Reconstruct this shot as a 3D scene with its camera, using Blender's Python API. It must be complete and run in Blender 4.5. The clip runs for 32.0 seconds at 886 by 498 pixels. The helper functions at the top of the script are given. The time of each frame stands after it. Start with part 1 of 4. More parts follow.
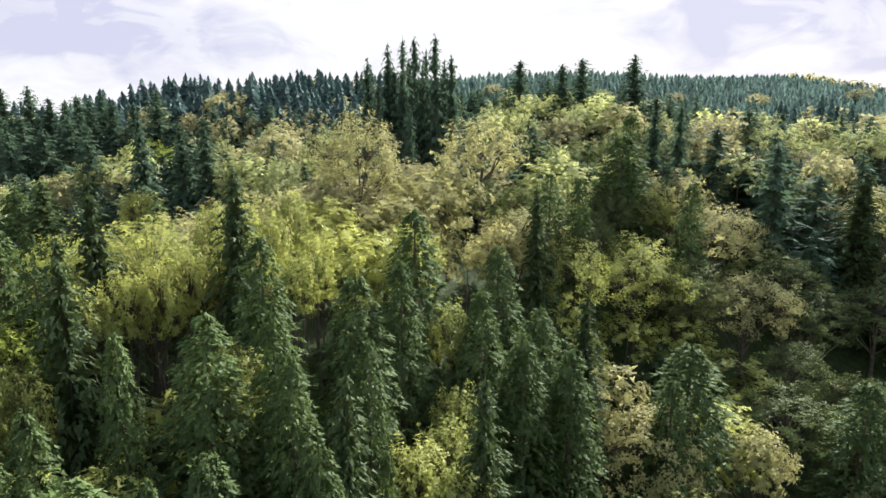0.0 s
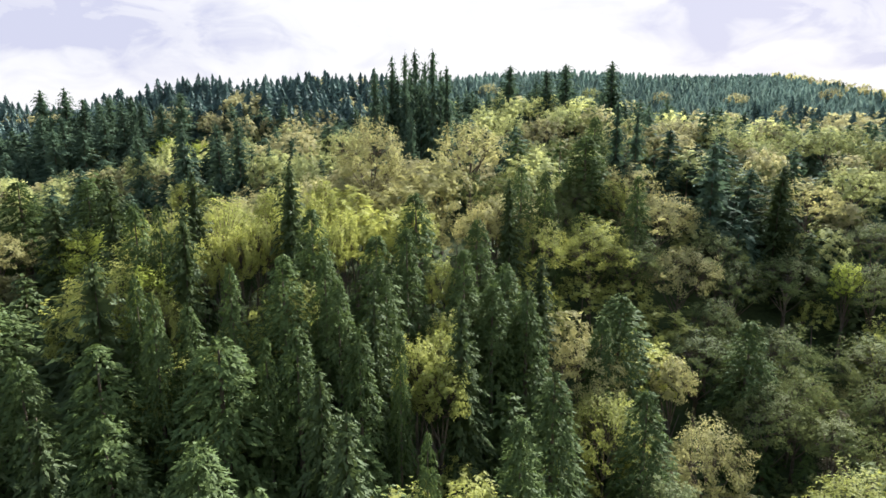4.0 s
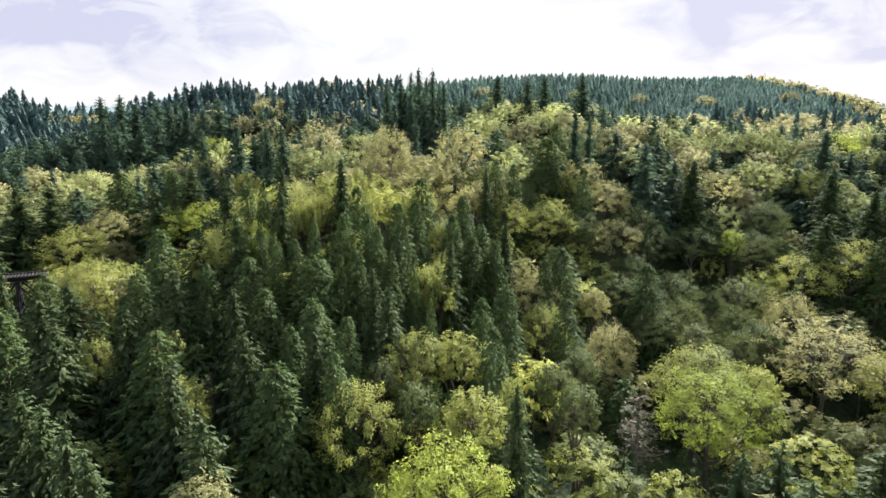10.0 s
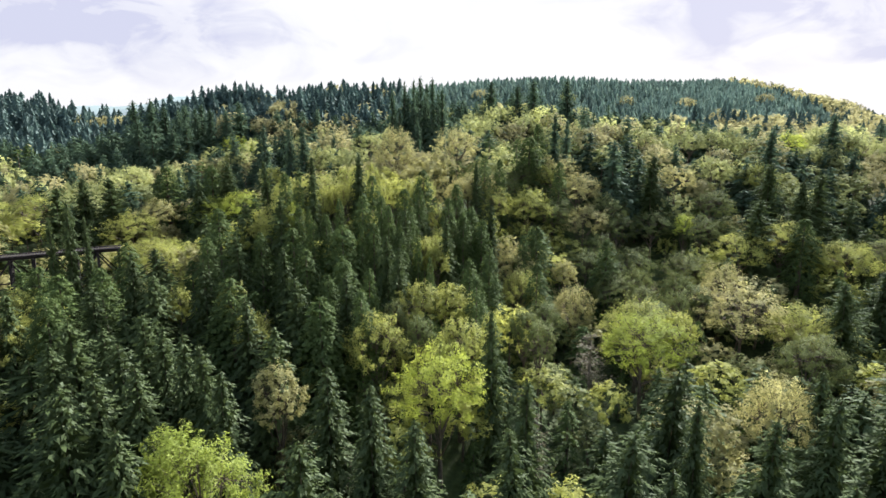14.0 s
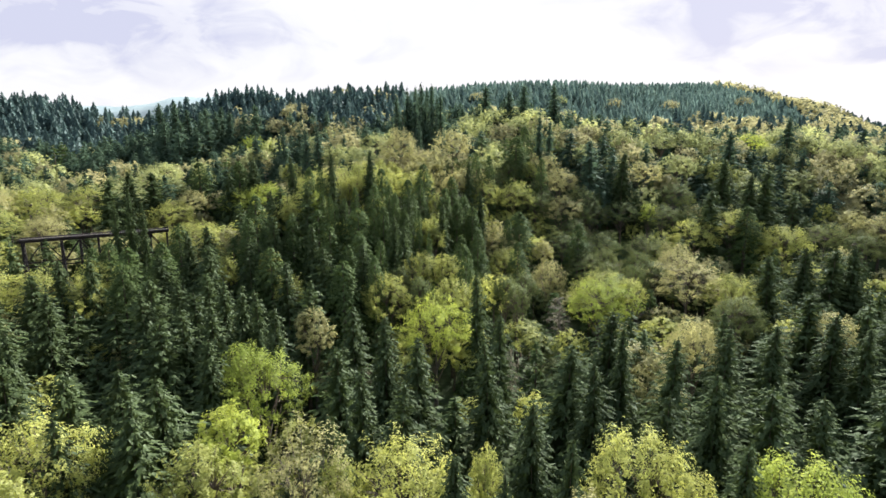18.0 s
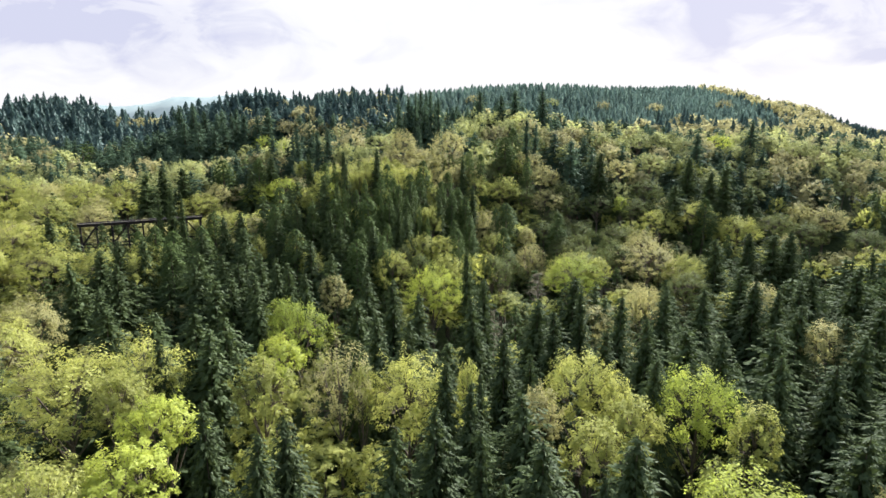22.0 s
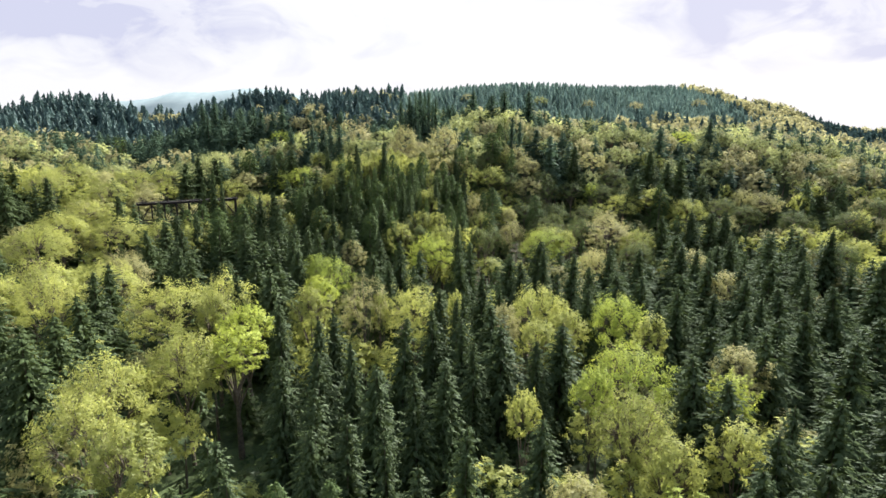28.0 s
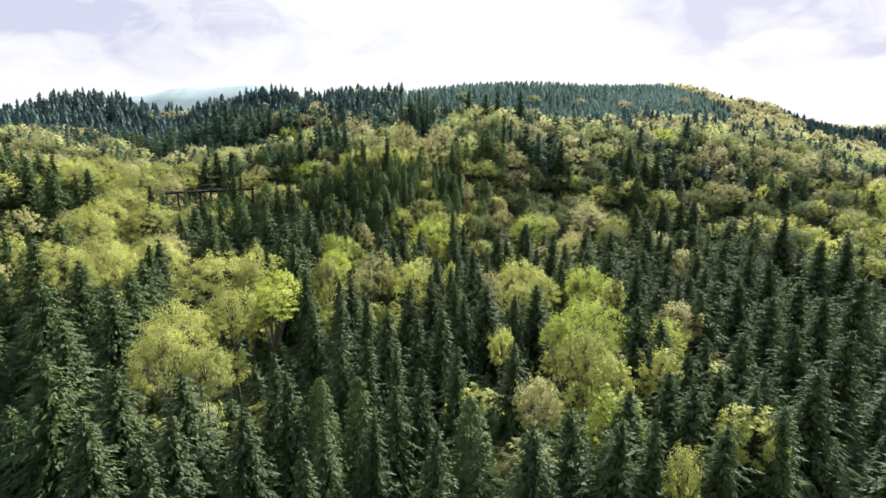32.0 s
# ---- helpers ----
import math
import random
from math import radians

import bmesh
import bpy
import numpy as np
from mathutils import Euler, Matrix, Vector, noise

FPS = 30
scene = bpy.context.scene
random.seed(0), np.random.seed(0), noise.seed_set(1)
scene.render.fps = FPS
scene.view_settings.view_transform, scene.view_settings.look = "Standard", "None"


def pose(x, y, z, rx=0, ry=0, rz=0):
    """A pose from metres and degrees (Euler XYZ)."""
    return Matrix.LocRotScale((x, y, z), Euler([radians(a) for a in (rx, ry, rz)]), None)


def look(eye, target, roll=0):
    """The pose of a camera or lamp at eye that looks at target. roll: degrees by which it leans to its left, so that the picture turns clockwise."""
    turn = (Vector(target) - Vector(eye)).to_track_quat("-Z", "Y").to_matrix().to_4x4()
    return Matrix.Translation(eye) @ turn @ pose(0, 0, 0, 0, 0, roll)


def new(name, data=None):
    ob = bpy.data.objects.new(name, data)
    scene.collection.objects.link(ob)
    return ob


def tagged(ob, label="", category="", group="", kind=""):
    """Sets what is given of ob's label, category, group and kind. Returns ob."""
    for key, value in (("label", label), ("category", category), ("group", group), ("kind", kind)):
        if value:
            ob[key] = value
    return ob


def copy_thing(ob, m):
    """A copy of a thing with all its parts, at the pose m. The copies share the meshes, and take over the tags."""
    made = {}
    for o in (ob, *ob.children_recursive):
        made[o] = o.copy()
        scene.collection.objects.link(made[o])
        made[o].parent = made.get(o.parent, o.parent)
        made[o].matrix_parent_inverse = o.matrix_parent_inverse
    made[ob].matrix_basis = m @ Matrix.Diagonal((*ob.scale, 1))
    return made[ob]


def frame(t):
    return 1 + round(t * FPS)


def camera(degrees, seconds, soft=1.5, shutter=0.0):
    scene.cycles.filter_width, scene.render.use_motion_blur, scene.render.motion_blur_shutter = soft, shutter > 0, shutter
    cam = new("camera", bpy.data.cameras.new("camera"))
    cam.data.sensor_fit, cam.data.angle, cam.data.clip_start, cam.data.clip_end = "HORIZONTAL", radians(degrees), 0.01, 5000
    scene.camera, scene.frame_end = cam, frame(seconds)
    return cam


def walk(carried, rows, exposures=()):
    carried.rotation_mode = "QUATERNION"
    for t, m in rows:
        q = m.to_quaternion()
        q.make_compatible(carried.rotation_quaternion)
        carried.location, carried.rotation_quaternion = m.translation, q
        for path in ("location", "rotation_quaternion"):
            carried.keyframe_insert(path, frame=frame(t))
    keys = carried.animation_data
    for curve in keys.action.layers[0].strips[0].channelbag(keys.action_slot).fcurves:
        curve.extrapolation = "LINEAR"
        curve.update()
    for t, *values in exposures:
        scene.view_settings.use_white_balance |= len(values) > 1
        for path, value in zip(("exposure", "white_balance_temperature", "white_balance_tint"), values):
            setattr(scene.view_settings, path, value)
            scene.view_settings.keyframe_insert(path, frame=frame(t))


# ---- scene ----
cam = camera(74.02, 32.0, soft=1.5)
walk(cam, [
    (0, pose(0.00, -0.00, 80.00, 78.85, 0.00, 0.00)),
    (2, pose(0.51, -11.00, 80.61, 78.60, -0.01, -0.01)),
    (4, pose(0.89, -22.91, 81.27, 78.37, -0.03, -0.02)),
    (6, pose(1.08, -36.36, 82.02, 78.17, -0.04, -0.03)),
    (8, pose(1.26, -50.81, 82.82, 78.02, -0.04, -0.03)),
    (10, pose(1.58, -65.55, 83.60, 77.94, -0.00, -0.02)),
    (12, pose(2.00, -80.51, 84.12, 77.89, 0.04, 0.01)),
    (14, pose(2.44, -95.67, 84.27, 77.88, 0.07, 0.05)),
    (16, pose(2.92, -110.70, 84.37, 77.89, 0.06, 0.09)),
    (18, pose(3.44, -125.34, 84.73, 77.92, 0.01, 0.09)),
    (20, pose(3.89, -139.78, 85.18, 77.95, -0.06, 0.05)),
    (22, pose(4.15, -154.23, 85.48, 77.93, -0.13, -0.02)),
    (24, pose(4.35, -168.56, 85.69, 77.85, -0.20, -0.10)),
    (26, pose(4.61, -182.57, 85.92, 77.70, -0.25, -0.16)),
    (28, pose(4.84, -196.39, 86.16, 77.52, -0.30, -0.22)),
    (30, pose(4.95, -210.19, 86.39, 77.36, -0.35, -0.31)),
    (32, pose(4.97, -224.00, 86.60, 77.22, -0.40, -0.42)),
])

# ---- world, sun and exposure ----
SUN_AZ, SUN_EL = 30.0, 33.0     # degrees east of the line of flight, and above the horizon
world = bpy.data.worlds.new("sky")
scene.world = world
world.use_nodes = True
wt = world.node_tree
wt.nodes.clear()


def wnode(kind, **sets):
    n = wt.nodes.new(kind)
    for k, v in sets.items():
        if k == "op":
            n.operation = v
        else:
            n.inputs[int(k[1:])].default_value = v
    return n


def wmath(op, a, b=None, c=None):
    n = wnode("ShaderNodeMath", op=op)
    for i, v in enumerate((a, b, c)):
        if v is None:
            continue
        if isinstance(v, (int, float)):
            n.inputs[i].default_value = v
        else:
            wt.links.new(v, n.inputs[i])
    return n.outputs[0]


coord = wnode("ShaderNodeTexCoord").outputs["Generated"]
nish = wt.nodes.new("ShaderNodeTexSky")
nish.sky_type = "NISHITA"
nish.sun_disc = False
nish.sun_elevation = radians(SUN_EL)
nish.sun_rotation = radians(SUN_AZ)
nish.air_density, nish.dust_density = 1.2, 2.0
clear = wt.nodes.new("ShaderNodeVectorMath")
clear.operation = "SCALE"
clear.inputs["Scale"].default_value = 0.34
wt.links.new(nish.outputs[0], clear.inputs[0])
# broken cloud: wide soft banks, stretched along the horizon
stretch = wt.nodes.new("ShaderNodeMapping")
stretch.inputs["Scale"].default_value = (1.0, 1.0, 2.0)
stretch.inputs["Location"].default_value = (0.35, 0.1, 0.2)
wt.links.new(coord, stretch.inputs["Vector"])
banks = wnode("ShaderNodeTexNoise")
banks.inputs["Scale"].default_value = 9.0
banks.inputs["Detail"].default_value = 7.0
banks.inputs["Roughness"].default_value = 0.52
banks.inputs["Distortion"].default_value = 0.6
wt.links.new(stretch.outputs[0], banks.inputs["Vector"])


def bank_at(az, el, wide, tall):
    """0 to 1: a soft grey cloud bank round a direction of the sky."""
    a, e = radians(az), radians(el)
    sub = wt.nodes.new("ShaderNodeVectorMath")
    sub.operation = "SUBTRACT"
    sub.inputs[1].default_value = (math.sin(a) * math.cos(e), math.cos(a) * math.cos(e), math.sin(e))
    wt.links.new(coord, sub.inputs[0])
    sc = wt.nodes.new("ShaderNodeVectorMath")
    sc.operation = "MULTIPLY"
    sc.inputs[1].default_value = (1 / wide, 1 / wide, 1 / tall)
    wt.links.new(sub.outputs[0], sc.inputs[0])
    ln = wt.nodes.new("ShaderNodeVectorMath")
    ln.operation = "LENGTH"
    wt.links.new(sc.outputs[0], ln.inputs[0])
    return wmath("MAXIMUM", wmath("SUBTRACT", 1.0, ln.outputs["Value"]), 0.0)


grey = wmath("ADD", wmath("ADD", bank_at(-26, 7.5, 0.4, 0.09), bank_at(-38, 9.5, 0.3, 0.07)), wmath("ADD", bank_at(27, 10, 0.24, 0.12), wmath("ADD", bank_at(38, 10, 0.2, 0.08), bank_at(36.5, 5.4, 0.11, 0.022))))
torn = wmath("MAXIMUM", wmath("SUBTRACT", wmath("MULTIPLY", banks.outputs["Fac"], 3.0), 0.95), 0.35)
tone = wmath("ADD", wmath("MULTIPLY", wmath("MULTIPLY", grey, torn), 1.5), wmath("MULTIPLY", wmath("SUBTRACT", banks.outputs["Fac"], 0.56), 0.9))
shade = wt.nodes.new("ShaderNodeValToRGB")
shade.color_ramp.elements[0].position, shade.color_ramp.elements[0].color = 0.0, (0.88, 0.88, 0.92, 1)
shade.color_ramp.elements[1].position, shade.color_ramp.elements[1].color = 0.75, (0.6, 0.615, 0.785, 1)
wt.links.new(tone, shade.inputs[0])
over = wt.nodes.new("ShaderNodeMixRGB")
# the cloud thins overhead, where blue shows through
up_dir = wt.nodes.new("ShaderNodeSeparateXYZ")
wt.links.new(coord, up_dir.inputs[0])
thin_cloud = wt.nodes.new("ShaderNodeMapRange")
for k, v in (("From Min", 0.3), ("From Max", 0.65), ("To Min", 0.985), ("To Max", 0.12)):
    thin_cloud.inputs[k].default_value = v
wt.links.new(up_dir.outputs[2], thin_cloud.inputs["Value"])
wt.links.new(thin_cloud.outputs[0], over.inputs[0])
wt.links.new(clear.outputs[0], over.inputs[1])
wt.links.new(shade.outputs[0], over.inputs[2])
back = wt.nodes.new("ShaderNodeBackground")
wt.links.new(over.outputs[0], back.inputs[0])
back.inputs[1].default_value = 0.4
wt.links.new(back.outputs[0], wt.nodes.new("ShaderNodeOutputWorld").inputs[0])

sun_data = bpy.data.lights.new("sun", "SUN")
sun_data.energy, sun_data.angle, sun_data.color = 6.5, radians(3.0), (1.0, 0.98, 0.96)
sun = new("sun", sun_data)
sa, se = radians(SUN_AZ), radians(SUN_EL)
sun.matrix_world = look((0, 0, 0), (-math.sin(sa) * math.cos(se), -math.cos(sa) * math.cos(se), -math.sin(se)))
scene.view_settings.exposure = 1.49


# ---- materials ----
def material(name):
    m = bpy.data.materials.new(name)
    m.use_nodes = True
    m.node_tree.nodes.clear()
    return m, m.node_tree


def link(t, a, b):
    t.links.new(a, b)


def leaf_material(name, dark, light, accent, translucent=0.35, gloss=0.6, patch=0.09, gaps=4.0, open_share=0.48, speckle=0.38, ruffled=0.8):
    """Foliage: leaf by leaf, tree by tree and in wide drifts it varies between three colours."""
    m, t = material(name)
    N = t.nodes
    geo, info = N.new("ShaderNodeNewGeometry"), N.new("ShaderNodeObjectInfo")
    drift, grain = N.new("ShaderNodeTexNoise"), N.new("ShaderNodeTexNoise")
    drift.inputs["Scale"].default_value, drift.inputs["Detail"].default_value = patch, 2.0
    grain.inputs["Scale"].default_value, grain.inputs["Detail"].default_value = 1.6, 4.0
    link(t, geo.outputs["Position"], drift.inputs["Vector"])
    link(t, geo.outputs["Position"], grain.inputs["Vector"])

    def calc(op, a, b):
        n = N.new("ShaderNodeMath")
        n.operation = op
        for i, v in enumerate((a, b)):
            if isinstance(v, (int, float)):
                n.inputs[i].default_value = v
            else:
                link(t, v, n.inputs[i])
        return n.outputs[0]

    f = calc("ADD", calc("MULTIPLY", geo.outputs["Random Per Island"], speckle), calc("MULTIPLY", grain.outputs["Fac"], 0.75))
    mix1 = N.new("ShaderNodeMixRGB")
    mix1.inputs[1].default_value, mix1.inputs[2].default_value = (*dark, 1), (*light, 1)
    link(t, calc("SUBTRACT", f, 0.08), mix1.inputs[0])
    g = calc("ADD", calc("MULTIPLY", info.outputs["Random"], 0.7), calc("MULTIPLY", calc("SUBTRACT", drift.outputs["Fac"], 0.5), 1.8))
    tree = N.new("ShaderNodeAttribute")      # each tree of the joined woods has a tint of its own
    tree.attribute_name = "tint"
    g = calc("ADD", g, calc("MULTIPLY", tree.outputs["Fac"], 0.9))
    g = calc("MINIMUM", calc("MAXIMUM", g, 0.0), 0.85)
    mix2 = N.new("ShaderNodeMixRGB")
    link(t, g, mix2.inputs[0])
    link(t, mix1.outputs[0], mix2.inputs[1])
    mix2.inputs[2].default_value = (*accent, 1)
    tone = N.new("ShaderNodeHueSaturation")
    link(t, mix2.outputs[0], tone.inputs["Color"])
    link(t, calc("ADD", calc("ADD", calc("MULTIPLY", tree.outputs["Fac"], 0.45), 0.85), calc("MULTIPLY", info.outputs["Random"], 0.3)), tone.inputs["Value"])
    mix2 = tone
    dif, tra, glo = N.new("ShaderNodeBsdfDiffuse"), N.new("ShaderNodeBsdfTranslucent"), N.new("ShaderNodeBsdfGlossy")
    # leaves within a spray face many ways
    ruffle, facing = N.new("ShaderNodeTexNoise"), N.new("ShaderNodeBump")
    ruffle.inputs["Scale"].default_value, ruffle.inputs["Detail"].default_value = gaps * 1.6, 3.0
    link(t, geo.outputs["Position"], ruffle.inputs["Vector"])
    facing.inputs["Strength"].default_value, facing.inputs["Distance"].default_value = ruffled, 0.45 / gaps
    link(t, ruffle.outputs["Fac"], facing.inputs["Height"])
    for n in (dif, tra):
        link(t, mix2.outputs[0], n.inputs["Color"])
        link(t, facing.outputs[0], n.inputs["Normal"])
    glo.inputs["Roughness"].default_value = gloss
    glo.inputs["Color"].default_value = (0.8, 0.85, 0.9, 1)
    a, b = N.new("ShaderNodeMixShader"), N.new("ShaderNodeMixShader")
    a.inputs[0].default_value = translucent
    link(t, dif.outputs[0], a.inputs[1])
    link(t, tra.outputs[0], a.inputs[2])
    b.inputs[0].default_value = 0.012
    link(t, a.outputs[0], b.inputs[1])
    link(t, glo.outputs[0], b.inputs[2])
    # small gaps between the leaves of a spray
    holes = N.new("ShaderNodeTexNoise")
    holes.inputs["Scale"].default_value, holes.inputs["Detail"].default_value = gaps, 4.0
    holes.inputs["Roughness"].default_value = 0.62
    link(t, geo.outputs["Position"], holes.inputs["Vector"])
    clear_, cut = N.new("ShaderNodeBsdfTransparent"), N.new("ShaderNodeMixShader")
    link(t, calc("GREATER_THAN", holes.outputs["Fac"], open_share), cut.inputs[0])
    link(t, clear_.outputs[0], cut.inputs[1])
    link(t, b.outputs[0], cut.inputs[2])
    link(t, cut.outputs[0], N.new("ShaderNodeOutputMaterial").inputs[0])
    return m


def rough_material(name, low, high, scale, rough=0.9, bump=0.4, second=None):
    """Bark, timber, earth: two colours in coarse and fine noise, with relief."""
    m, t = material(name)
    N = t.nodes
    geo = N.new("ShaderNodeNewGeometry")
    n1, n2 = N.new("ShaderNodeTexNoise"), N.new("ShaderNodeTexNoise")
    for n, s in ((n1, scale), (n2, scale * (second or 9.0))):
        n.inputs["Scale"].default_value, n.inputs["Detail"].default_value = s, 5.0
        link(t, geo.outputs["Position"], n.inputs["Vector"])
    avg = N.new("ShaderNodeMath")
    avg.operation = "ADD"
    link(t, n1.outputs["Fac"], avg.inputs[0])
    link(t, n2.outputs["Fac"], avg.inputs[1])
    ramp = N.new("ShaderNodeMapRange")
    ramp.inputs["From Min"].default_value, ramp.inputs["From Max"].default_value = 0.7, 1.3
    link(t, avg.outputs[0], ramp.inputs["Value"])
    mix = N.new("ShaderNodeMixRGB")
    mix.inputs[1].default_value, mix.inputs[2].default_value = (*low, 1), (*high, 1)
    link(t, ramp.outputs[0], mix.inputs[0])
    bs = N.new("ShaderNodeBsdfPrincipled")
    link(t, mix.outputs[0], bs.inputs["Base Color"])
    bs.inputs["Roughness"].default_value = rough
    bs.inputs["Specular IOR Level"].default_value = 0.2
    bp = N.new("ShaderNodeBump")
    bp.inputs["Strength"].default_value, bp.inputs["Distance"].default_value = bump, 0.05
    link(t, n2.outputs["Fac"], bp.inputs["Height"])
    link(t, bp.outputs[0], bs.inputs["Normal"])
    link(t, bs.outputs[0], N.new("ShaderNodeOutputMaterial").inputs[0])
    return m


NEEDLE = leaf_material("fir_needles", (0.018, 0.034, 0.012), (0.100, 0.131, 0.042), (0.060, 0.084, 0.029), 0.24, gaps=6.5, open_share=0.36, speckle=0.22, ruffled=0.6)
# haze painted into the next two needle colours: bluer, lighter than fir_needles
HAZED_FIR = leaf_material("hazed_slope_needles", (0.036, 0.068, 0.041), (0.112, 0.165, 0.091), (0.080, 0.122, 0.071), 0.34, open_share=0.38, speckle=0.15, ruffled=0.4)
HAZED_RIDGE = leaf_material("hazed_ridge_needles", (0.042, 0.077, 0.068), (0.090, 0.138, 0.118), (0.068, 0.109, 0.096), 0.28, gaps=1.2, open_share=0.38, speckle=0.2)
CEDAR = leaf_material("cedar_sprays", (0.025, 0.053, 0.016), (0.131, 0.178, 0.048), (0.077, 0.111, 0.034), 0.3, open_share=0.41)
# distance haze is painted into the young firs' pale blue-green
HAZED_STAND = leaf_material("hazed_young_needles", (0.120, 0.184, 0.151), (0.211, 0.296, 0.241), (0.163, 0.235, 0.193), 0.32, patch=0.02, gaps=1.2, open_share=0.4)
MAPLE = leaf_material("maple_leaves", (0.171, 0.198, 0.052), (0.444, 0.467, 0.123), (0.383, 0.390, 0.101), 0.54)
# maple_leaves again, less saturated, with the far slope's haze painted in
HAZED_MAPLE = leaf_material("hazed_maple_leaves", (0.194, 0.223, 0.089), (0.451, 0.482, 0.191), (0.409, 0.422, 0.167), 0.46, open_share=0.44, speckle=0.22)
LIME = leaf_material("fresh_leaves", (0.177, 0.237, 0.035), (0.395, 0.462, 0.089), (0.374, 0.410, 0.075), 0.52)
GOLD = leaf_material("budding_leaves", (0.216, 0.209, 0.083), (0.464, 0.450, 0.185), (0.386, 0.359, 0.146), 0.52)
# budding_leaves again, its colour dulled to stand for distance haze
HAZED_GOLD = leaf_material("hazed_budding_leaves", (0.208, 0.199, 0.094), (0.455, 0.430, 0.207), (0.393, 0.365, 0.177), 0.45, open_share=0.44, speckle=0.22)
OLIVE = leaf_material("olive_leaves", (0.056, 0.081, 0.027), (0.179, 0.217, 0.067), (0.138, 0.152, 0.050), 0.4)
SHRUB = leaf_material("shrub_leaves", (0.018, 0.042, 0.013), (0.06, 0.105, 0.035), (0.05, 0.06, 0.026), 0.3)
GRASS = leaf_material("bramble_and_grass", (0.06, 0.13, 0.02), (0.16, 0.24, 0.06), (0.2, 0.2, 0.08), 0.35)
LICHEN = leaf_material("lichen_twigs", (0.1, 0.095, 0.06), (0.23, 0.21, 0.14), (0.16, 0.14, 0.095), 0.25)
BARK = rough_material("grey_brown_bark", (0.05, 0.04, 0.03), (0.16, 0.13, 0.095), 1.5)
PALEBARK = rough_material("pale_lichen_bark", (0.11, 0.095, 0.07), (0.28, 0.25, 0.2), 1.2)
TIMBER = rough_material("weathered_timber", (0.012, 0.0105, 0.011), (0.042, 0.034, 0.032), 0.8)
SOIL = rough_material("forest_floor", (0.022, 0.032, 0.012), (0.066, 0.092, 0.032), 0.07, second=14.0, bump=0.8)
# the mountain's haze is mixed straight into this base colour
HAZE = rough_material("hazed_far_forest", (0.115, 0.155, 0.16), (0.145, 0.185, 0.19), 0.004, second=6.0, bump=0.0)


# ---- the ground: one sheet from the valley floor to the horizon ----
NEAR_HILLS = [     # x, y, width, height above the valley floor
    (-10, 60, 38, 22.9),
    (-5, 150, 45, -2.4),
    (60, 115, 40, -4.3),
    (-60, 75, 40, 0.5),
    (30, 210, 60, 55),
    (-45, 0, 40, 1.8),
    (-120, -10, 45, -6.7),
    (-185, 40, 55, 18.5),
    (-150, 150, 60, -5.6),
    (-90, 190, 50, -7.9),
    (50, 30, 40, 3.6),
    (110, 60, 50, 0.1),
    (160, 150, 60, 21.5),
    (230, 120, 70, 9),
    (-230, -100, 90, 37.5),
    (-300, 200, 100, 43.8),
    (0, -60, 70, 1.4),
]
SLOPES = [
    (-8, 95, 26, 16.1),
    (-8, 148, 30, 8.2),
    (55, 128, 26, 15.7),
    (115, 150, 36, 8.4),
    (95, 95, 28, 10.8),
    (170, 205, 45, -4.5),
    (250, 280, 50, -21.2),
    (205, 125, 42, 4.8),
    (-62, 143, 34, 32),
    (-85, 240, 42, 33.2),
    (-150, 225, 42, 27.1),
    (-170, 395, 55, 65.5),
    (-62, 290, 38, 10.2),
    (-138, 150, 38, 15.6),
    (-145, 60, 36, 6.7),
    (-45, 55, 24, 9.3),
    (22, 48, 20, -10.5),
    (-30, 112, 24, -1.4),
    (30, 110, 22, 8.8),
    (150, 85, 30, -1.5),
    (-200, 185, 45, 0),
    (-110, 115, 32, 8.4),
    (60, 320, 50, 21.3),
]
FAR_HILLS = [
    (-320, 385, 45, 30.7),
    (-390, 370, 70, 45.1),
    (-235, 335, 50, 17.9),
    (-150, 335, 50, -4.5),
    (-75, 335, 55, 44.2),
    (-10, 410, 60, 55),
    (70, 455, 60, 51.2),
    (150, 470, 60, 40.7),
    (230, 500, 60, 43.5),
    (305, 505, 55, 32.0),
    (375, 515, 55, 29.0),
    (460, 540, 80, 51.7),
    (150, 380, 60, 11.9),
    (290, 410, 60, 28.8),
    (230, 300, 90, 67.2),
    (430, 300, 130, 14.6),
    (540, 470, 70, -23.7),
    (640, 560, 90, 47.5),
]


def ground(x, y):
    """Height of the ground: a valley floor at 15 m, with the spur and the hills round it."""
    x, y = np.asarray(x, float), np.asarray(y, float)
    z = np.full(np.broadcast(x, y).shape, 15.0)
    for hx, hy, s, up in NEAR_HILLS + SLOPES + FAR_HILLS:
        z = z + up * np.exp(-((x - hx) ** 2 + (y - hy) ** 2) / (2 * s * s))
    return z


def ground_at(x, y):
    return float(ground(np.array([x]), np.array([y]))[0])


def mesh_from(name, verts, faces, materials, mat_index=None, smooth=False):
    """One mesh from arrays of corners and of triangles or quads."""
    me = bpy.data.meshes.new(name)
    verts, faces = np.asarray(verts, np.float32), np.asarray(faces, np.int32)
    n, k = faces.shape
    me.vertices.add(len(verts))
    me.vertices.foreach_set("co", verts.ravel())
    me.loops.add(n * k)
    me.loops.foreach_set("vertex_index", faces.ravel())
    me.polygons.add(n)
    me.polygons.foreach_set("loop_start", np.arange(0, n * k, k, dtype=np.int32))
    if mat_index is not None:
        me.polygons.foreach_set("material_index", np.asarray(mat_index, np.int32))
    if smooth:
        me.polygons.foreach_set("use_smooth", np.ones(n, bool))
    for m in materials:
        me.materials.append(m)
    me.update(calc_edges=True)
    return me


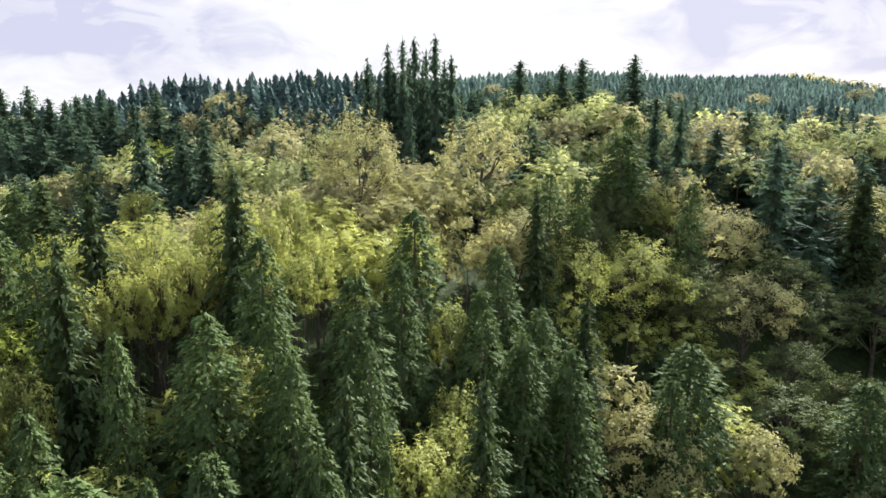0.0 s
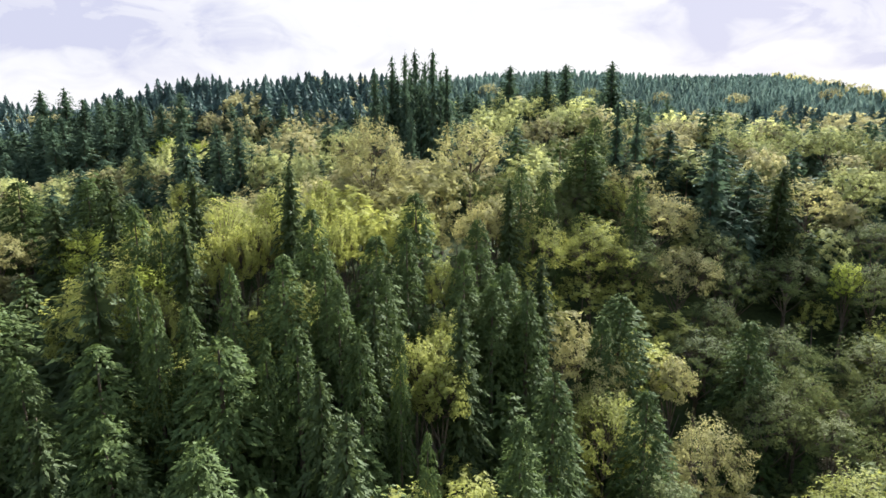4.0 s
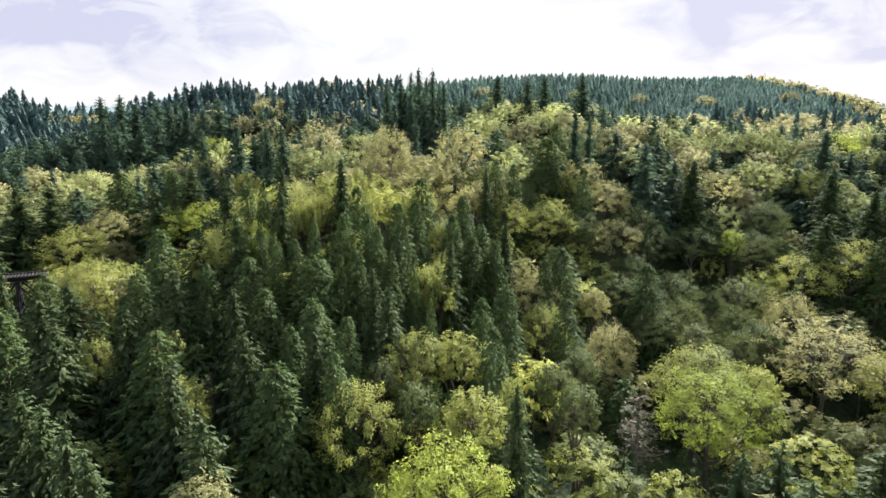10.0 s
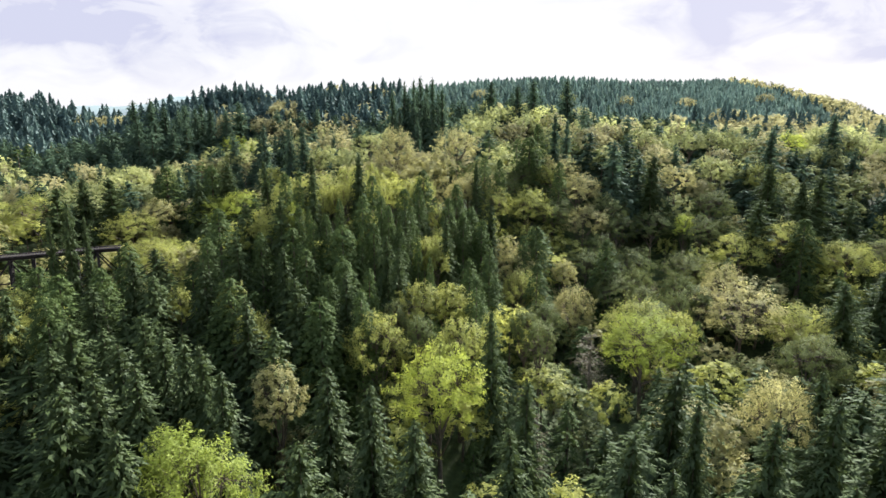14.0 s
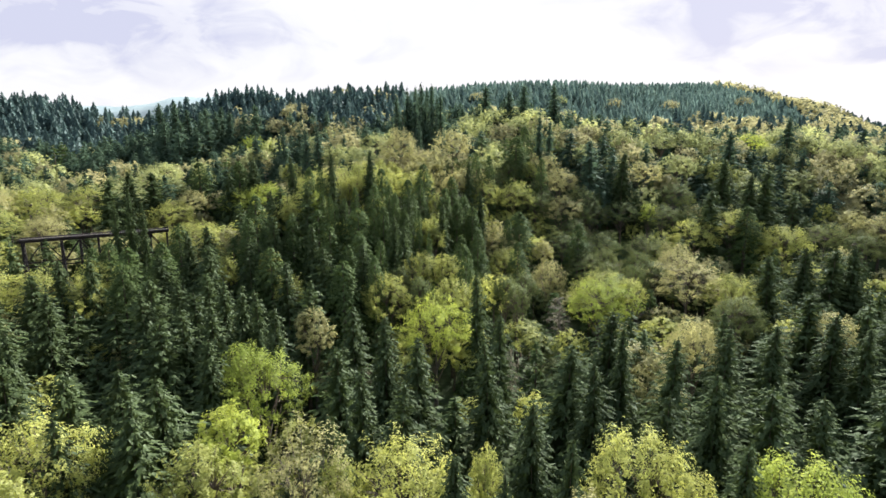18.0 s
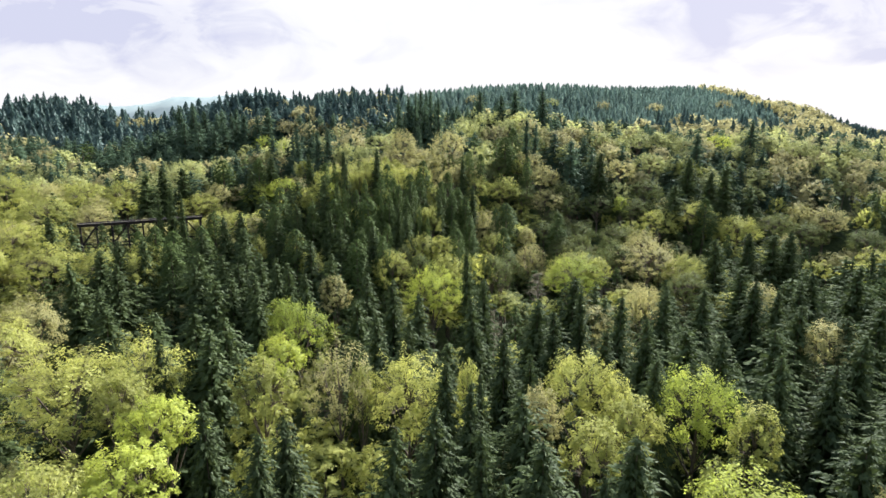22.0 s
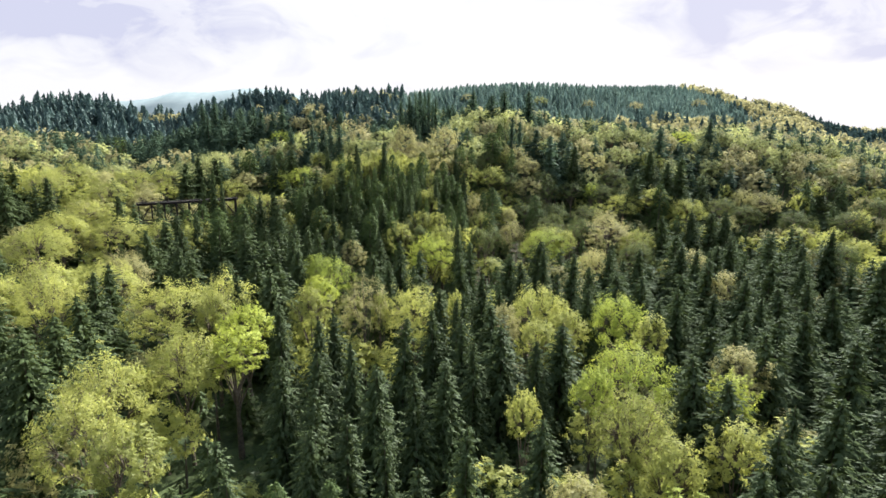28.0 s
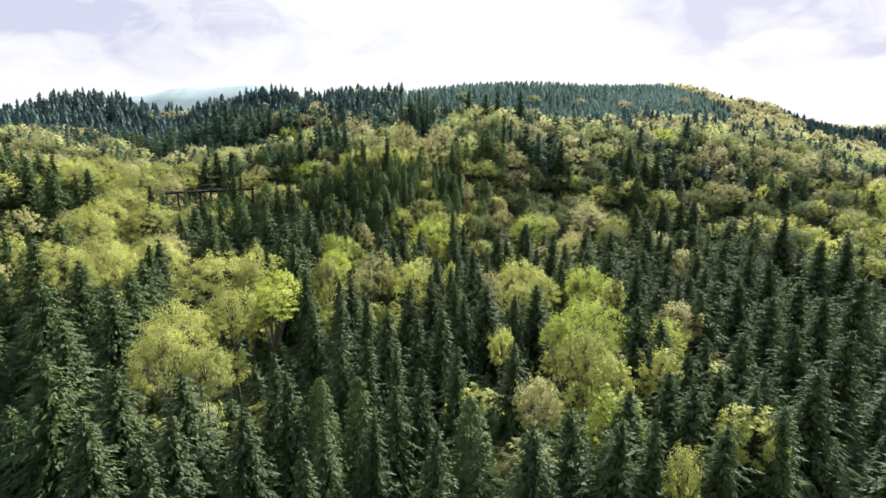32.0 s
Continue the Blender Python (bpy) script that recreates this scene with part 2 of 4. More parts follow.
def axis(step, near, far, grow):
    out = [0.0]
    while out[-1] < far:
        out.append(out[-1] + (step if out[-1] < near else step * (1 + (out[-1] - near) * grow)))
    return np.array(out)


ax = axis(8.0, 420, 4300, 0.02)
xs = np.concatenate([-ax[:0:-1], ax])
ay = axis(8.0, 760, 4300, 0.02)
by = axis(10.0, 120, 4300, 0.02)
ys = np.concatenate([-200 - by[:0:-1], ay - 200])
gx, gy = np.meshgrid(xs, ys)
rough = np.array([noise.fractal(Vector((a * 0.045, b * 0.045, 3.0)), 0.6, 2.0, 4) for a, b in zip(gx.ravel(), gy.ravel())])
gz = ground(gx, gy).ravel() + 0.9 * rough
ny, nx = gx.shape
ii = (np.arange(ny - 1)[:, None] * nx + np.arange(nx - 1)[None]).ravel()
ground_ob = new("ground", mesh_from("ground", np.c_[gx.ravel(), gy.ravel(), gz], np.c_[ii, ii + 1, ii + nx + 1, ii + nx], [SOIL], smooth=True))
tagged(ground_ob, "dark mossy forest floor of a wooded valley", "ground", kind="structure")


# ---- tree shapes ----
def tube(points, radii, sides=5):
    """Corners and quads of a tapered tube along points."""
    pts = np.asarray(points, float)
    v, f = [], []
    for i, p in enumerate(pts):
        d = pts[min(i + 1, len(pts) - 1)] - pts[max(i - 1, 0)]
        d = d / (np.linalg.norm(d) + 1e-9)
        a = np.cross(d, (0.31, 0.87, 0.37))
        a /= np.linalg.norm(a) + 1e-9
        b = np.cross(d, a)
        for s in range(sides):
            w = 2 * math.pi * s / sides
            v.append(p + radii[i] * (math.cos(w) * a + math.sin(w) * b))
    for i in range(len(pts) - 1):
        for s in range(sides):
            f.append((i * sides + s, i * sides + (s + 1) % sides, (i + 1) * sides + (s + 1) % sides, (i + 1) * sides + s))
    return np.array(v), np.array(f)


def joined(pieces):
    """Several (corners, faces) as one."""
    vs, fs, n = [], [], 0
    for v, f in pieces:
        vs.append(v)
        fs.append(np.asarray(f) + n)
        n += len(v)
    return np.concatenate(vs), np.concatenate(fs)


def leaf_triangles(rng, centre, normal, size, stretch=1.5, hang=None):
    """One loose triangle a clump, of that normal, at those places; hang: the way its tip points."""
    n = len(centre)
    normal = normal / (np.linalg.norm(normal, axis=1, keepdims=True) + 1e-9)
    any_way = rng.normal(size=(n, 3))
    a = np.cross(normal, any_way)
    a /= np.linalg.norm(a, axis=1, keepdims=True) + 1e-9
    b = np.cross(normal, a)
    if hang is not None:
        b = hang - normal * np.sum(hang * normal, 1, keepdims=True)
        b /= np.linalg.norm(b, axis=1, keepdims=True) + 1e-9
        a = np.cross(b, normal)
    s = np.asarray(size).reshape(-1, 1) * rng.uniform(0.65, 1.35, (n, 1))
    p0 = centre - a * s * 0.5 - b * s * 0.35 * stretch
    p1 = centre + a * s * 0.5 - b * s * 0.25 * stretch
    p2 = centre + b * s * 0.75 * stretch + a * s * rng.uniform(-0.3, 0.3, (n, 1))
    v = np.stack([p0, p1, p2], 1).reshape(-1, 3)
    return v, np.arange(3 * n).reshape(-1, 3)


def conifer_shape(seed, height=28.0, radius=5.0, bare=0.1, gap=0.7, spokes=8, sprays=14, size=0.36, droop=0.4, taper=0.66, ragged=0.22, sides=5):
    """Trunk and boughs of a fir: a cone of drooping boughs in whorls, each hung with narrow overlapping sprays."""
    rng = np.random.default_rng(seed)
    lean = rng.normal(0, 0.012, 2) * height
    steps = np.linspace(0, 1, 5 if sides > 3 else 2)
    stem = np.c_[lean[0] * steps ** 2, lean[1] * steps ** 2, steps * height]
    trunk = tube(stem, 0.012 * height * (1 - steps) ** 0.9 + 0.03, sides)
    rows = []          # height, direction and reach of each bough
    z = bare * height
    while z < height - 0.3:
        s = (z / height - bare) / (1 - bare)
        reach = radius * (0.03 + 1.02 * (1 - s) ** taper) * (0.7 + 0.3 * min(1, s * 6)) * rng.uniform(0.88, 1.1)
        count = max(4, int(round(spokes * (0.55 + 0.45 * reach / radius) + rng.uniform(-0.7, 0.7))))
        turn = rng.uniform(0, 6.28)
        for k in range(count):
            rows.append((z + rng.uniform(-0.4, 0.4) * gap, turn + 2 * math.pi * k / count + rng.normal(0, 0.2), max(0.3, reach * rng.uniform(1 - ragged * 1.5, 1 + ragged)), s))
        z += gap * rng.uniform(0.75, 1.25) * (1 - 0.5 * s)
    zb, ab, Lb, sb = np.array(rows).T
    n = np.maximum(3, np.round(sprays * np.minimum(1, 0.25 + Lb / radius * 0.9))).astype(int)
    b = np.repeat(np.arange(len(zb)), n)
    u = 0.15 + 0.9 * rng.uniform(0, 1, len(b)) ** 0.65
    L, way = Lb[b], rng.uniform(-1, 1, len(b))
    out = np.c_[np.cos(ab[b]), np.sin(ab[b]), np.zeros(len(b))]
    side = np.c_[-out[:, 1], out[:, 0], np.zeros(len(b))]
    rise = (0.12 + 0.5 * sb ** 2 + rng.uniform(-0.08, 0.14, len(zb)))[b]
    sag = (droop * rng.uniform(0.7, 1.4, len(zb)))[b]
    wide = (0.08 + 0.3 * L * np.maximum(0.05, 1.05 - u)) * way
    c = np.c_[lean[0] * (zb[b] / height) ** 2, lean[1] * (zb[b] / height) ** 2, zb[b]] + out * (u * L)[:, None] + side * wide[:, None]
    c[:, 2] += L * (rise * u - sag * u * u) - 0.5 * np.abs(wide) + rng.normal(0, 0.06, len(b))
    normal = out * 0.5 + side * (0.35 * way)[:, None] + np.array([0, 0, 0.75]) + rng.normal(0, 0.28, (len(b), 3))
    hang = out * 0.85 + side * (0.5 * way)[:, None] + np.array([0, 0, -0.6]) + rng.normal(0, 0.2, (len(b), 3))
    v, f = leaf_triangles(rng, c, normal, size * (0.45 + 0.75 * np.minimum(1, L / radius)), 2.1, hang)
    tip = np.array([[(-0.12, 0, -1.2), (0.12, 0.05, -1.1), (0, 0, 0.5)], [(0, -0.12, -1.1), (0.05, 0.12, -1.2), (0, 0, 0.5)]]).reshape(-1, 3) + np.array([lean[0], lean[1], height])
    # dense twigs under each bough by the stem: blades added to stop sunlight
    stem_at = np.c_[lean[0] * (zb / height) ** 2, lean[1] * (zb / height) ** 2, zb]
    far = stem_at + np.c_[np.cos(ab + 0.25) * Lb, np.sin(ab + 0.25) * Lb, -0.2 * Lb] * 0.62
    keel = np.stack([stem_at + (0, 0, 0.3), stem_at - np.c_[Lb * 0, Lb * 0, 0.3 + 0.35 * Lb], far], 1).reshape(-1, 3)
    return trunk, joined([(v, f), (keel, np.arange(len(keel)).reshape(-1, 3)), (tip, np.arange(6).reshape(2, 3))])


def skirt_shape(seed, height=28.0, radius=4.2, layers=8, spikes=7, bare=0.06):
    """A far conifer: ragged skirts of boughs, one over the other."""
    rng = np.random.default_rng(seed)
    trunk = tube([(0, 0, 0), (0, 0, height * 0.9)], (0.3, 0.05), 3)
    tris = []
    for k in range(layers):
        s = k / layers
        z = height * (bare + (1 - bare) * s)
        step = height * (1 - bare) / layers
        r = radius * (1.05 - math.exp(-height * (1 - s) / 8.0)) * (0.8 if k == 0 else 1)
        turn = rng.uniform(0, 6.28)
        for j in range(spikes):
            a = turn + 2 * math.pi * j / spikes + rng.normal(0, 0.12)
            b = a + 2 * math.pi / spikes * rng.uniform(0.7, 1.3)
            ra, rb = r * rng.uniform(0.6, 1.35), r * rng.uniform(0.35, 0.9)
            tris.append(((0, 0, min(height * 1.02, z + step * rng.uniform(1.5, 2.0))), (math.cos(a) * ra, math.sin(a) * ra, z - 0.1 * ra), (math.cos(b) * rb, math.sin(b) * rb, z + step * rng.uniform(-0.1, 0.5))))
    v = np.array(tris).reshape(-1, 3)
    return trunk, (v, np.arange(len(v)).reshape(-1, 3))


def cedar_shape(seed, height=25.0, radius=4.2, clumps=5600, size=0.33):
    """Trunk and hanging sprays of a cedar: a pointed cone of drooping fans, in uneven tiers."""
    rng = np.random.default_rng(seed)
    steps = np.linspace(0, 1, 6)
    trunk = tube(np.c_[steps * 0, steps * 0, steps * height * 0.97], 0.016 * height * (1 - steps) + 0.03, 6)
    boughs = clumps // 14
    s = 0.06 + 0.93 * np.sort(rng.uniform(0, 1, boughs)) ** 0.9
    a = np.arange(boughs) * 2.39996 + rng.normal(0, 0.35, boughs)
    reach = radius * ((1 - s) ** 0.56 * 1.02 + 0.02) * (0.72 + 0.28 * np.minimum(1, s * 5)) * rng.uniform(0.72, 1.12, boughs)
    b = np.repeat(np.arange(boughs), 14)
    u = 0.25 + 0.8 * rng.uniform(0, 1, len(b)) ** 0.6
    turn = a[b] + rng.normal(0, 0.16, len(b)) * (1.2 - 0.5 * u)
    r = reach[b] * u + 0.05
    sag = reach[b] * (0.12 * u - 0.5 * u * u) + rng.normal(0, 0.12, len(b))
    c = np.c_[np.cos(turn) * r, np.sin(turn) * r, np.minimum(s[b] * height + sag + 0.25 * reach[b], height)]
    out = np.c_[np.cos(turn), np.sin(turn), np.zeros(len(b))]
    normal = out * 0.55 + np.array([0, 0, 0.75]) + rng.normal(0, 0.38, (len(b), 3))
    hang = out * 0.8 + np.array([0, 0, -0.75]) + rng.normal(0, 0.25, (len(b), 3))
    v, f = leaf_triangles(rng, c, normal, size * (0.6 + 0.6 * (1 - s[b])), 1.7, hang)
    top = np.array([[(-0.12, 0, height - 1.0), (0.12, 0.05, height - 1.0), (0, 0, height + 0.3)], [(0, -0.12, height - 1.1), (0.05, 0.12, height - 1.0), (0, 0, height + 0.3)]]).reshape(-1, 3)
    return trunk, joined([(v, f), (top, np.arange(6).reshape(2, 3))])


def broadleaf_shape(seed, height=20.0, radius=5.5, tips=110, each=30, size=0.42, base=0.36, spread=0.065, inner=0.58, lumps=0.13, twigs=True):
    """Trunk, limbs and twigs that fan out to an uneven dome, with leaf clumps along their outer half."""
    rng = np.random.default_rng(seed)
    fork = height * rng.uniform(0.24, 0.34)
    mid_z, up = height * (base + 1) / 2, height * (1 - base) / 2
    steps = np.linspace(0, 1, 4)
    bow = rng.normal(0, 0.35, 2)
    stem = np.c_[bow[0] * steps, bow[1] * steps, steps * height * 0.72]
    wood = [tube(stem, 0.36 * (1 - steps) + 0.05, 6 if twigs else 3)]
    phase = rng.uniform(0, 6.28, 6)
    limb_ends = []
    if twigs:
        for k in range(9):
            a = 2 * math.pi * k * 0.382 + rng.normal(0, 0.3)
            z0 = fork + rng.uniform(0, 0.25) * height
            r = radius * rng.uniform(0.42, 0.62)
            end = np.array([math.cos(a) * r, math.sin(a) * r, z0 + height * rng.uniform(0.16, 0.34)])
            start = np.array([bow[0], bow[1], 0]) * (z0 / height) + (0, 0, z0)
            wood.append(tube([start, start * 0.5 + end * 0.5 + (0, 0, -0.25), end], (0.15, 0.1, 0.05), 4))
            limb_ends.append(end)
    cs, ns = [], []
    for k in range(tips):
        zz = 1 - 1.36 * (k + 0.5) / tips
        a = k * 2.39996 + rng.normal(0, 0.25)
        w = math.sqrt(max(0.0, 1 - zz * zz))
        lump = 1 + lumps * (math.sin(3 * a + phase[0]) * math.sin(4 * zz + phase[1]) + 0.7 * math.sin(5 * a + phase[2] + 3 * zz)) + rng.normal(0, 0.055)
        tip = np.array([math.cos(a) * w * radius * lump, math.sin(a) * w * radius * lump, mid_z + zz * up * (lump if zz > 0 else 1)])
        if limb_ends and zz < 0.75:
            near = min(limb_ends, key=lambda e: np.linalg.norm(e - tip))
            root = near * 0.8 + np.array([0, 0, mid_z]) * 0.2
        else:
            root = np.array([bow[0] * 0.5, bow[1] * 0.5, mid_z - 0.1 * up])
        if twigs:
            wood.append(tube([root, root * 0.45 + tip * 0.55 + (0, 0, 0.15), tip], (0.05, 0.03, 0.012), 3))
        u = inner + (1.04 - inner) * np.sqrt(rng.uniform(0, 1, each))
        c = root + (tip - root) * u[:, None] + rng.normal(0, spread * radius, (each, 3)) * (1, 1, 0.7)
        cs.append(c)
        ns.append(c - (0, 0, mid_z - 0.3 * up) + rng.normal(0, 0.42 * radius, (each, 3)))
    v, f = leaf_triangles(rng, np.concatenate(cs), np.concatenate(ns), size)
    return joined(wood), (v, f)


def snag_shape(seed, height=20.0, radius=3.0, boughs=60, pole=False):
    """A dead or bare, lichen-grey tree: trunk, crooked boughs and twigs."""
    rng = np.random.default_rng(seed)
    steps = np.linspace(0, 1, 7)
    stem = np.c_[rng.normal(0, 0.12, 7).cumsum() * 0.6, rng.normal(0, 0.12, 7).cumsum() * 0.6, steps * height]
    wood, tw, up = [tube(stem, (0.24 if not pole else 0.2) * (1 - steps) ** 0.7 + 0.04, 6)], [], []
    for k in range(boughs):
        s = rng.uniform(0.3 if not pole else 0.5, 0.98)
        at = np.array([np.interp(s, steps, stem[:, i]) for i in range(3)])
        a = rng.uniform(0, 6.28)
        L = radius * (1.05 - s) ** 0.6 * rng.uniform(0.5, 1.2) * (0.35 if pole else 1)
        end = at + (math.cos(a) * L, math.sin(a) * L, L * rng.uniform(-0.1, 0.8) * (0 if pole else 1))
        mid = (at + end) / 2 + rng.normal(0, 0.12, 3) * L
        wood.append(tube([at, mid, end], (0.06, 0.04, 0.015), 3))
        for q in range(0 if pole else 14):
            c = mid + (end - mid) * rng.uniform(-0.3, 1.1) + rng.normal(0, 0.16, 3) * L
            tw.append(c)
            up.append(rng.normal(size=3))
    if pole:
        tw, up = [stem[-1] + (0, 0, 0.2)], [np.array([1.0, 0, 0])]
    v, f = leaf_triangles(rng, np.array(tw), np.array(up), 0.22, 3.2)
    return joined(wood), (v, f)


# ---- trees that stand on their own, planted stand by stand ----
LOOK = {
    "F": ("fir_tree", "dark green conifer with drooping layered boughs", "conifer", "firs of the valley", NEEDLE, BARK),
    "R": ("slope_fir_tree", "tall conifer standing on the far slope, tinted blue-green for haze", "conifer", "firs of the far slope", HAZED_FIR, BARK),
    "C": ("cedar_tree", "dense mid-green cedar with hanging sprays", "cedar", "cedars of the valley", CEDAR, BARK),
    "M": ("maple_tree", "broad maple in pale yellow-green spring leaf", "maple", "spring maples", MAPLE, BARK),
    "P": ("slope_maple_tree", "yellow-green maple on the far hillside, leaf colour paled for haze", "maple", "maples of the far slope", HAZED_MAPLE, BARK),
    "Q": ("slope_budding_tree", "golden budding tree on the far hillside, leaf colour paled for haze", "broadleaf tree", "budding trees of the far slope", HAZED_GOLD, BARK),
    "G": ("alder_tree", "leafy alder in bright lime-green spring leaf", "alder", "lime-green alders", LIME, BARK),
    "O": ("budding_tree", "wide tree with golden-brown opening buds", "broadleaf tree", "golden budding trees", GOLD, BARK),
    "D": ("willow_tree", "low willow in dull olive leaf", "willow", "olive willows", OLIVE, BARK),
    "T": ("cottonwood_tree", "tall open cottonwood in thin yellow leaf", "cottonwood", "tall cottonwoods", GOLD, BARK),
    "S": ("bare_tree", "bare grey tree hung with pale lichen", "bare tree", "bare lichen-grey trees", LICHEN, PALEBARK),
    "Z": ("dead_snag", "thin pale dead trunk with broken branch stubs", "dead tree", "", LICHEN, PALEBARK),
}
SHAPES = {
    "F": [conifer_shape(11), conifer_shape(12, bare=0.06, droop=0.5), conifer_shape(13, bare=0.16, ragged=0.35, gap=0.8, taper=0.6),
          conifer_shape(14, bare=0.05, taper=0.74), conifer_shape(15, bare=0.2, droop=0.25, gap=0.85, ragged=0.4, taper=0.58), conifer_shape(16, droop=0.6)],
    "R": [conifer_shape(17, gap=0.95, spokes=7, sprays=11, size=0.46, taper=0.62), conifer_shape(18, gap=0.95, spokes=7, sprays=11, size=0.46, droop=0.5, taper=0.68), conifer_shape(19, gap=1.0, spokes=7, sprays=11, size=0.46, bare=0.14, ragged=0.35, taper=0.58)],
    "C": [cedar_shape(21), cedar_shape(22), cedar_shape(23, clumps=4900), cedar_shape(24)],
    "M": [broadleaf_shape(31, tips=130, each=62, size=0.235, base=0.44), broadleaf_shape(32, tips=120, each=62, size=0.235, lumps=0.2, base=0.48), broadleaf_shape(33, tips=104, each=66, size=0.235, inner=0.55, base=0.42),
          broadleaf_shape(34, tips=124, each=62, size=0.235, base=0.4, lumps=0.18), broadleaf_shape(35, tips=124, each=60, size=0.235, base=0.5),
          broadleaf_shape(36, radius=3.2, tips=96, each=36, size=0.27, base=0.58), broadleaf_shape(37, radius=3.2, tips=96, each=36, size=0.27, base=0.62, lumps=0.18), broadleaf_shape(38, radius=3.2, tips=90, each=38, size=0.27, base=0.53, lumps=0.2),
          broadleaf_shape(39, tips=72, each=26, size=0.42, base=0.44), broadleaf_shape(40, tips=66, each=28, size=0.42, base=0.4, lumps=0.2), broadleaf_shape(43, tips=70, each=26, size=0.42, base=0.48, lumps=0.16)],
    "T": [broadleaf_shape(41, height=26, radius=6, tips=90, each=40, size=0.28, base=0.46, inner=0.6, lumps=0.34), broadleaf_shape(42, height=26, radius=6, tips=100, each=38, size=0.28, base=0.4, inner=0.6, lumps=0.2)],
    "S": [snag_shape(51), snag_shape(52, boughs=80), snag_shape(53, radius=3.4)],
    "Z": [snag_shape(61, height=24, radius=2.0, boughs=26, pole=True)],
}
SIZE = {"F": (28.0, 5.0), "R": (28.0, 5.0), "C": (25.0, 4.2), "M": (20.0, 5.5), "T": (26.0, 6.0), "S": (20.0, 3.0), "Z": (24.0, 2.0)}
BASE = {"G": "M", "O": "M", "D": "M", "P": "M", "Q": "M"}
planted = []      # (kind, x, y, height, radius)
first = {}        # (kind, variant) -> the thing built first
plant_rng = np.random.default_rng(7)


def tree_thing(kind, variant, m):
    """A tree of its own: an empty at its foot, with trunk and crown."""
    name, label, cat, grp, leafy, woody = LOOK[kind]
    wood, crown = SHAPES[BASE.get(kind, kind)][variant]
    root = new(name)
    root.empty_display_size = 1.0
    tagged(root, label, cat, grp)
    for part_name, (v, f), mat in (("trunk", wood, woody), ("crown", crown, leafy)):
        ob = new(part_name, mesh_from(f"{name}_{part_name}", v, f, [mat], smooth=part_name == "trunk"))
        ob.parent = root
    root.matrix_basis = m
    return root


def plant(kind, rows):
    """A stand: x, y, height and crown radius of each tree."""
    shapes = SHAPES[BASE.get(kind, kind)]
    h0, r0 = SIZE[BASE.get(kind, kind)]
    for x, y, h, r in rows:
        r = min(r, h * 0.38)
        variant, wide = int(plant_rng.integers(len(shapes))), r0
        if BASE.get(kind, kind) == "M":      # slender trees carry a short crown on a long stem
            if r < 0.21 * h:
                variant, wide = 5 + int(plant_rng.integers(3)), 3.2
            else:
                variant = int(plant_rng.integers(5)) if y < 105 else 8 + int(plant_rng.integers(3))
        planted.append((kind, x, y, h, r))
        m = Matrix.Translation((x, y, ground_at(x, y) - 0.3)) @ Matrix.Rotation(plant_rng.uniform(0, 6.28), 4, "Z") @ Matrix.Diagonal((r / wide, r / wide, h / h0, 1))
        if (kind, variant) in first:
            ob = first[kind, variant]
            keep = ob.matrix_basis.copy()
            ob.matrix_basis = Matrix()
            copy_thing(ob, m)
            ob.matrix_basis = keep
        else:
            first[kind, variant] = tree_thing(kind, variant, m)


plant("F", [(-11.6, -159.1, 30.0, 4.6), (-31.0, -158.6, 30.0, 6.0), (-40.7, -154.1, 30.0, 7.4), (4.7, -153.6, 29.8, 5.7), (17.7, -153.1, 29.9, 8.0), (-30.9, -152.6, 29.7, 6.3), (-9.9, -152.1, 29.8, 5.2), (29.2, -151.6, 30.0, 8.2), (44.3, -151.1, 29.9, 6.6), (-21.9, -149.1, 29.7, 6.3), (-4.0, -149.1, 29.8, 5.3), (36.1, -148.6, 29.8, 6.5), (25.0, -146.1, 29.7, 6.4), (55.9, -145.1, 29.8, 8.2), (-43.7, -142.1, 29.9, 8.2), (34.8, -141.6, 30.0, 7.8), (-0.9, -141.6, 29.8, 4.9), (-33.6, -140.6, 30.0, 8.2), (45.4, -139.6, 30.0, 7.3), (54.7, -139.1, 29.9, 6.7), (-18.3, -138.6, 30.0, 6.0), (-56.7, -137.6, 29.8, 8.1), (2.0, -134.6, 29.8, 5.2), (44.0, -134.1, 29.8, 7.6)])
plant("F", [(53.3, -132.1, 30.0, 7.1), (60.7, -131.6, 29.9, 8.2), (-22.8, -131.6, 29.9, 5.6), (70.1, -131.1, 29.8, 8.2), (-12.0, -128.1, 29.9, 4.7), (-2.0, -127.1, 29.9, 4.7), (-61.0, -126.1, 29.8, 8.2), (8.2, -126.1, 29.9, 4.7), (50.9, -125.6, 29.8, 6.3), (19.0, -123.1, 29.9, 6.9), (-8.1, -123.1, 29.9, 5.9), (56.6, -118.6, 30.0, 6.8), (-14.1, -116.1, 29.8, 6.3), (64.9, -115.6, 30.0, 8.2), (87.7, -111.6, 29.9, 8.2), (80.2, -110.6, 30.0, 8.2), (53.0, -109.6, 29.8, 8.2), (1.1, -108.6, 29.9, 5.5), (-5.5, -107.6, 29.9, 6.7), (-21.0, -106.1, 29.8, 5.5), (-63.3, -106.1, 29.8, 8.2), (-77.7, -105.6, 30.0, 8.2), (5.5, -104.6, 29.8, 6.2), (-15.4, -103.6, 29.9, 6.4)])
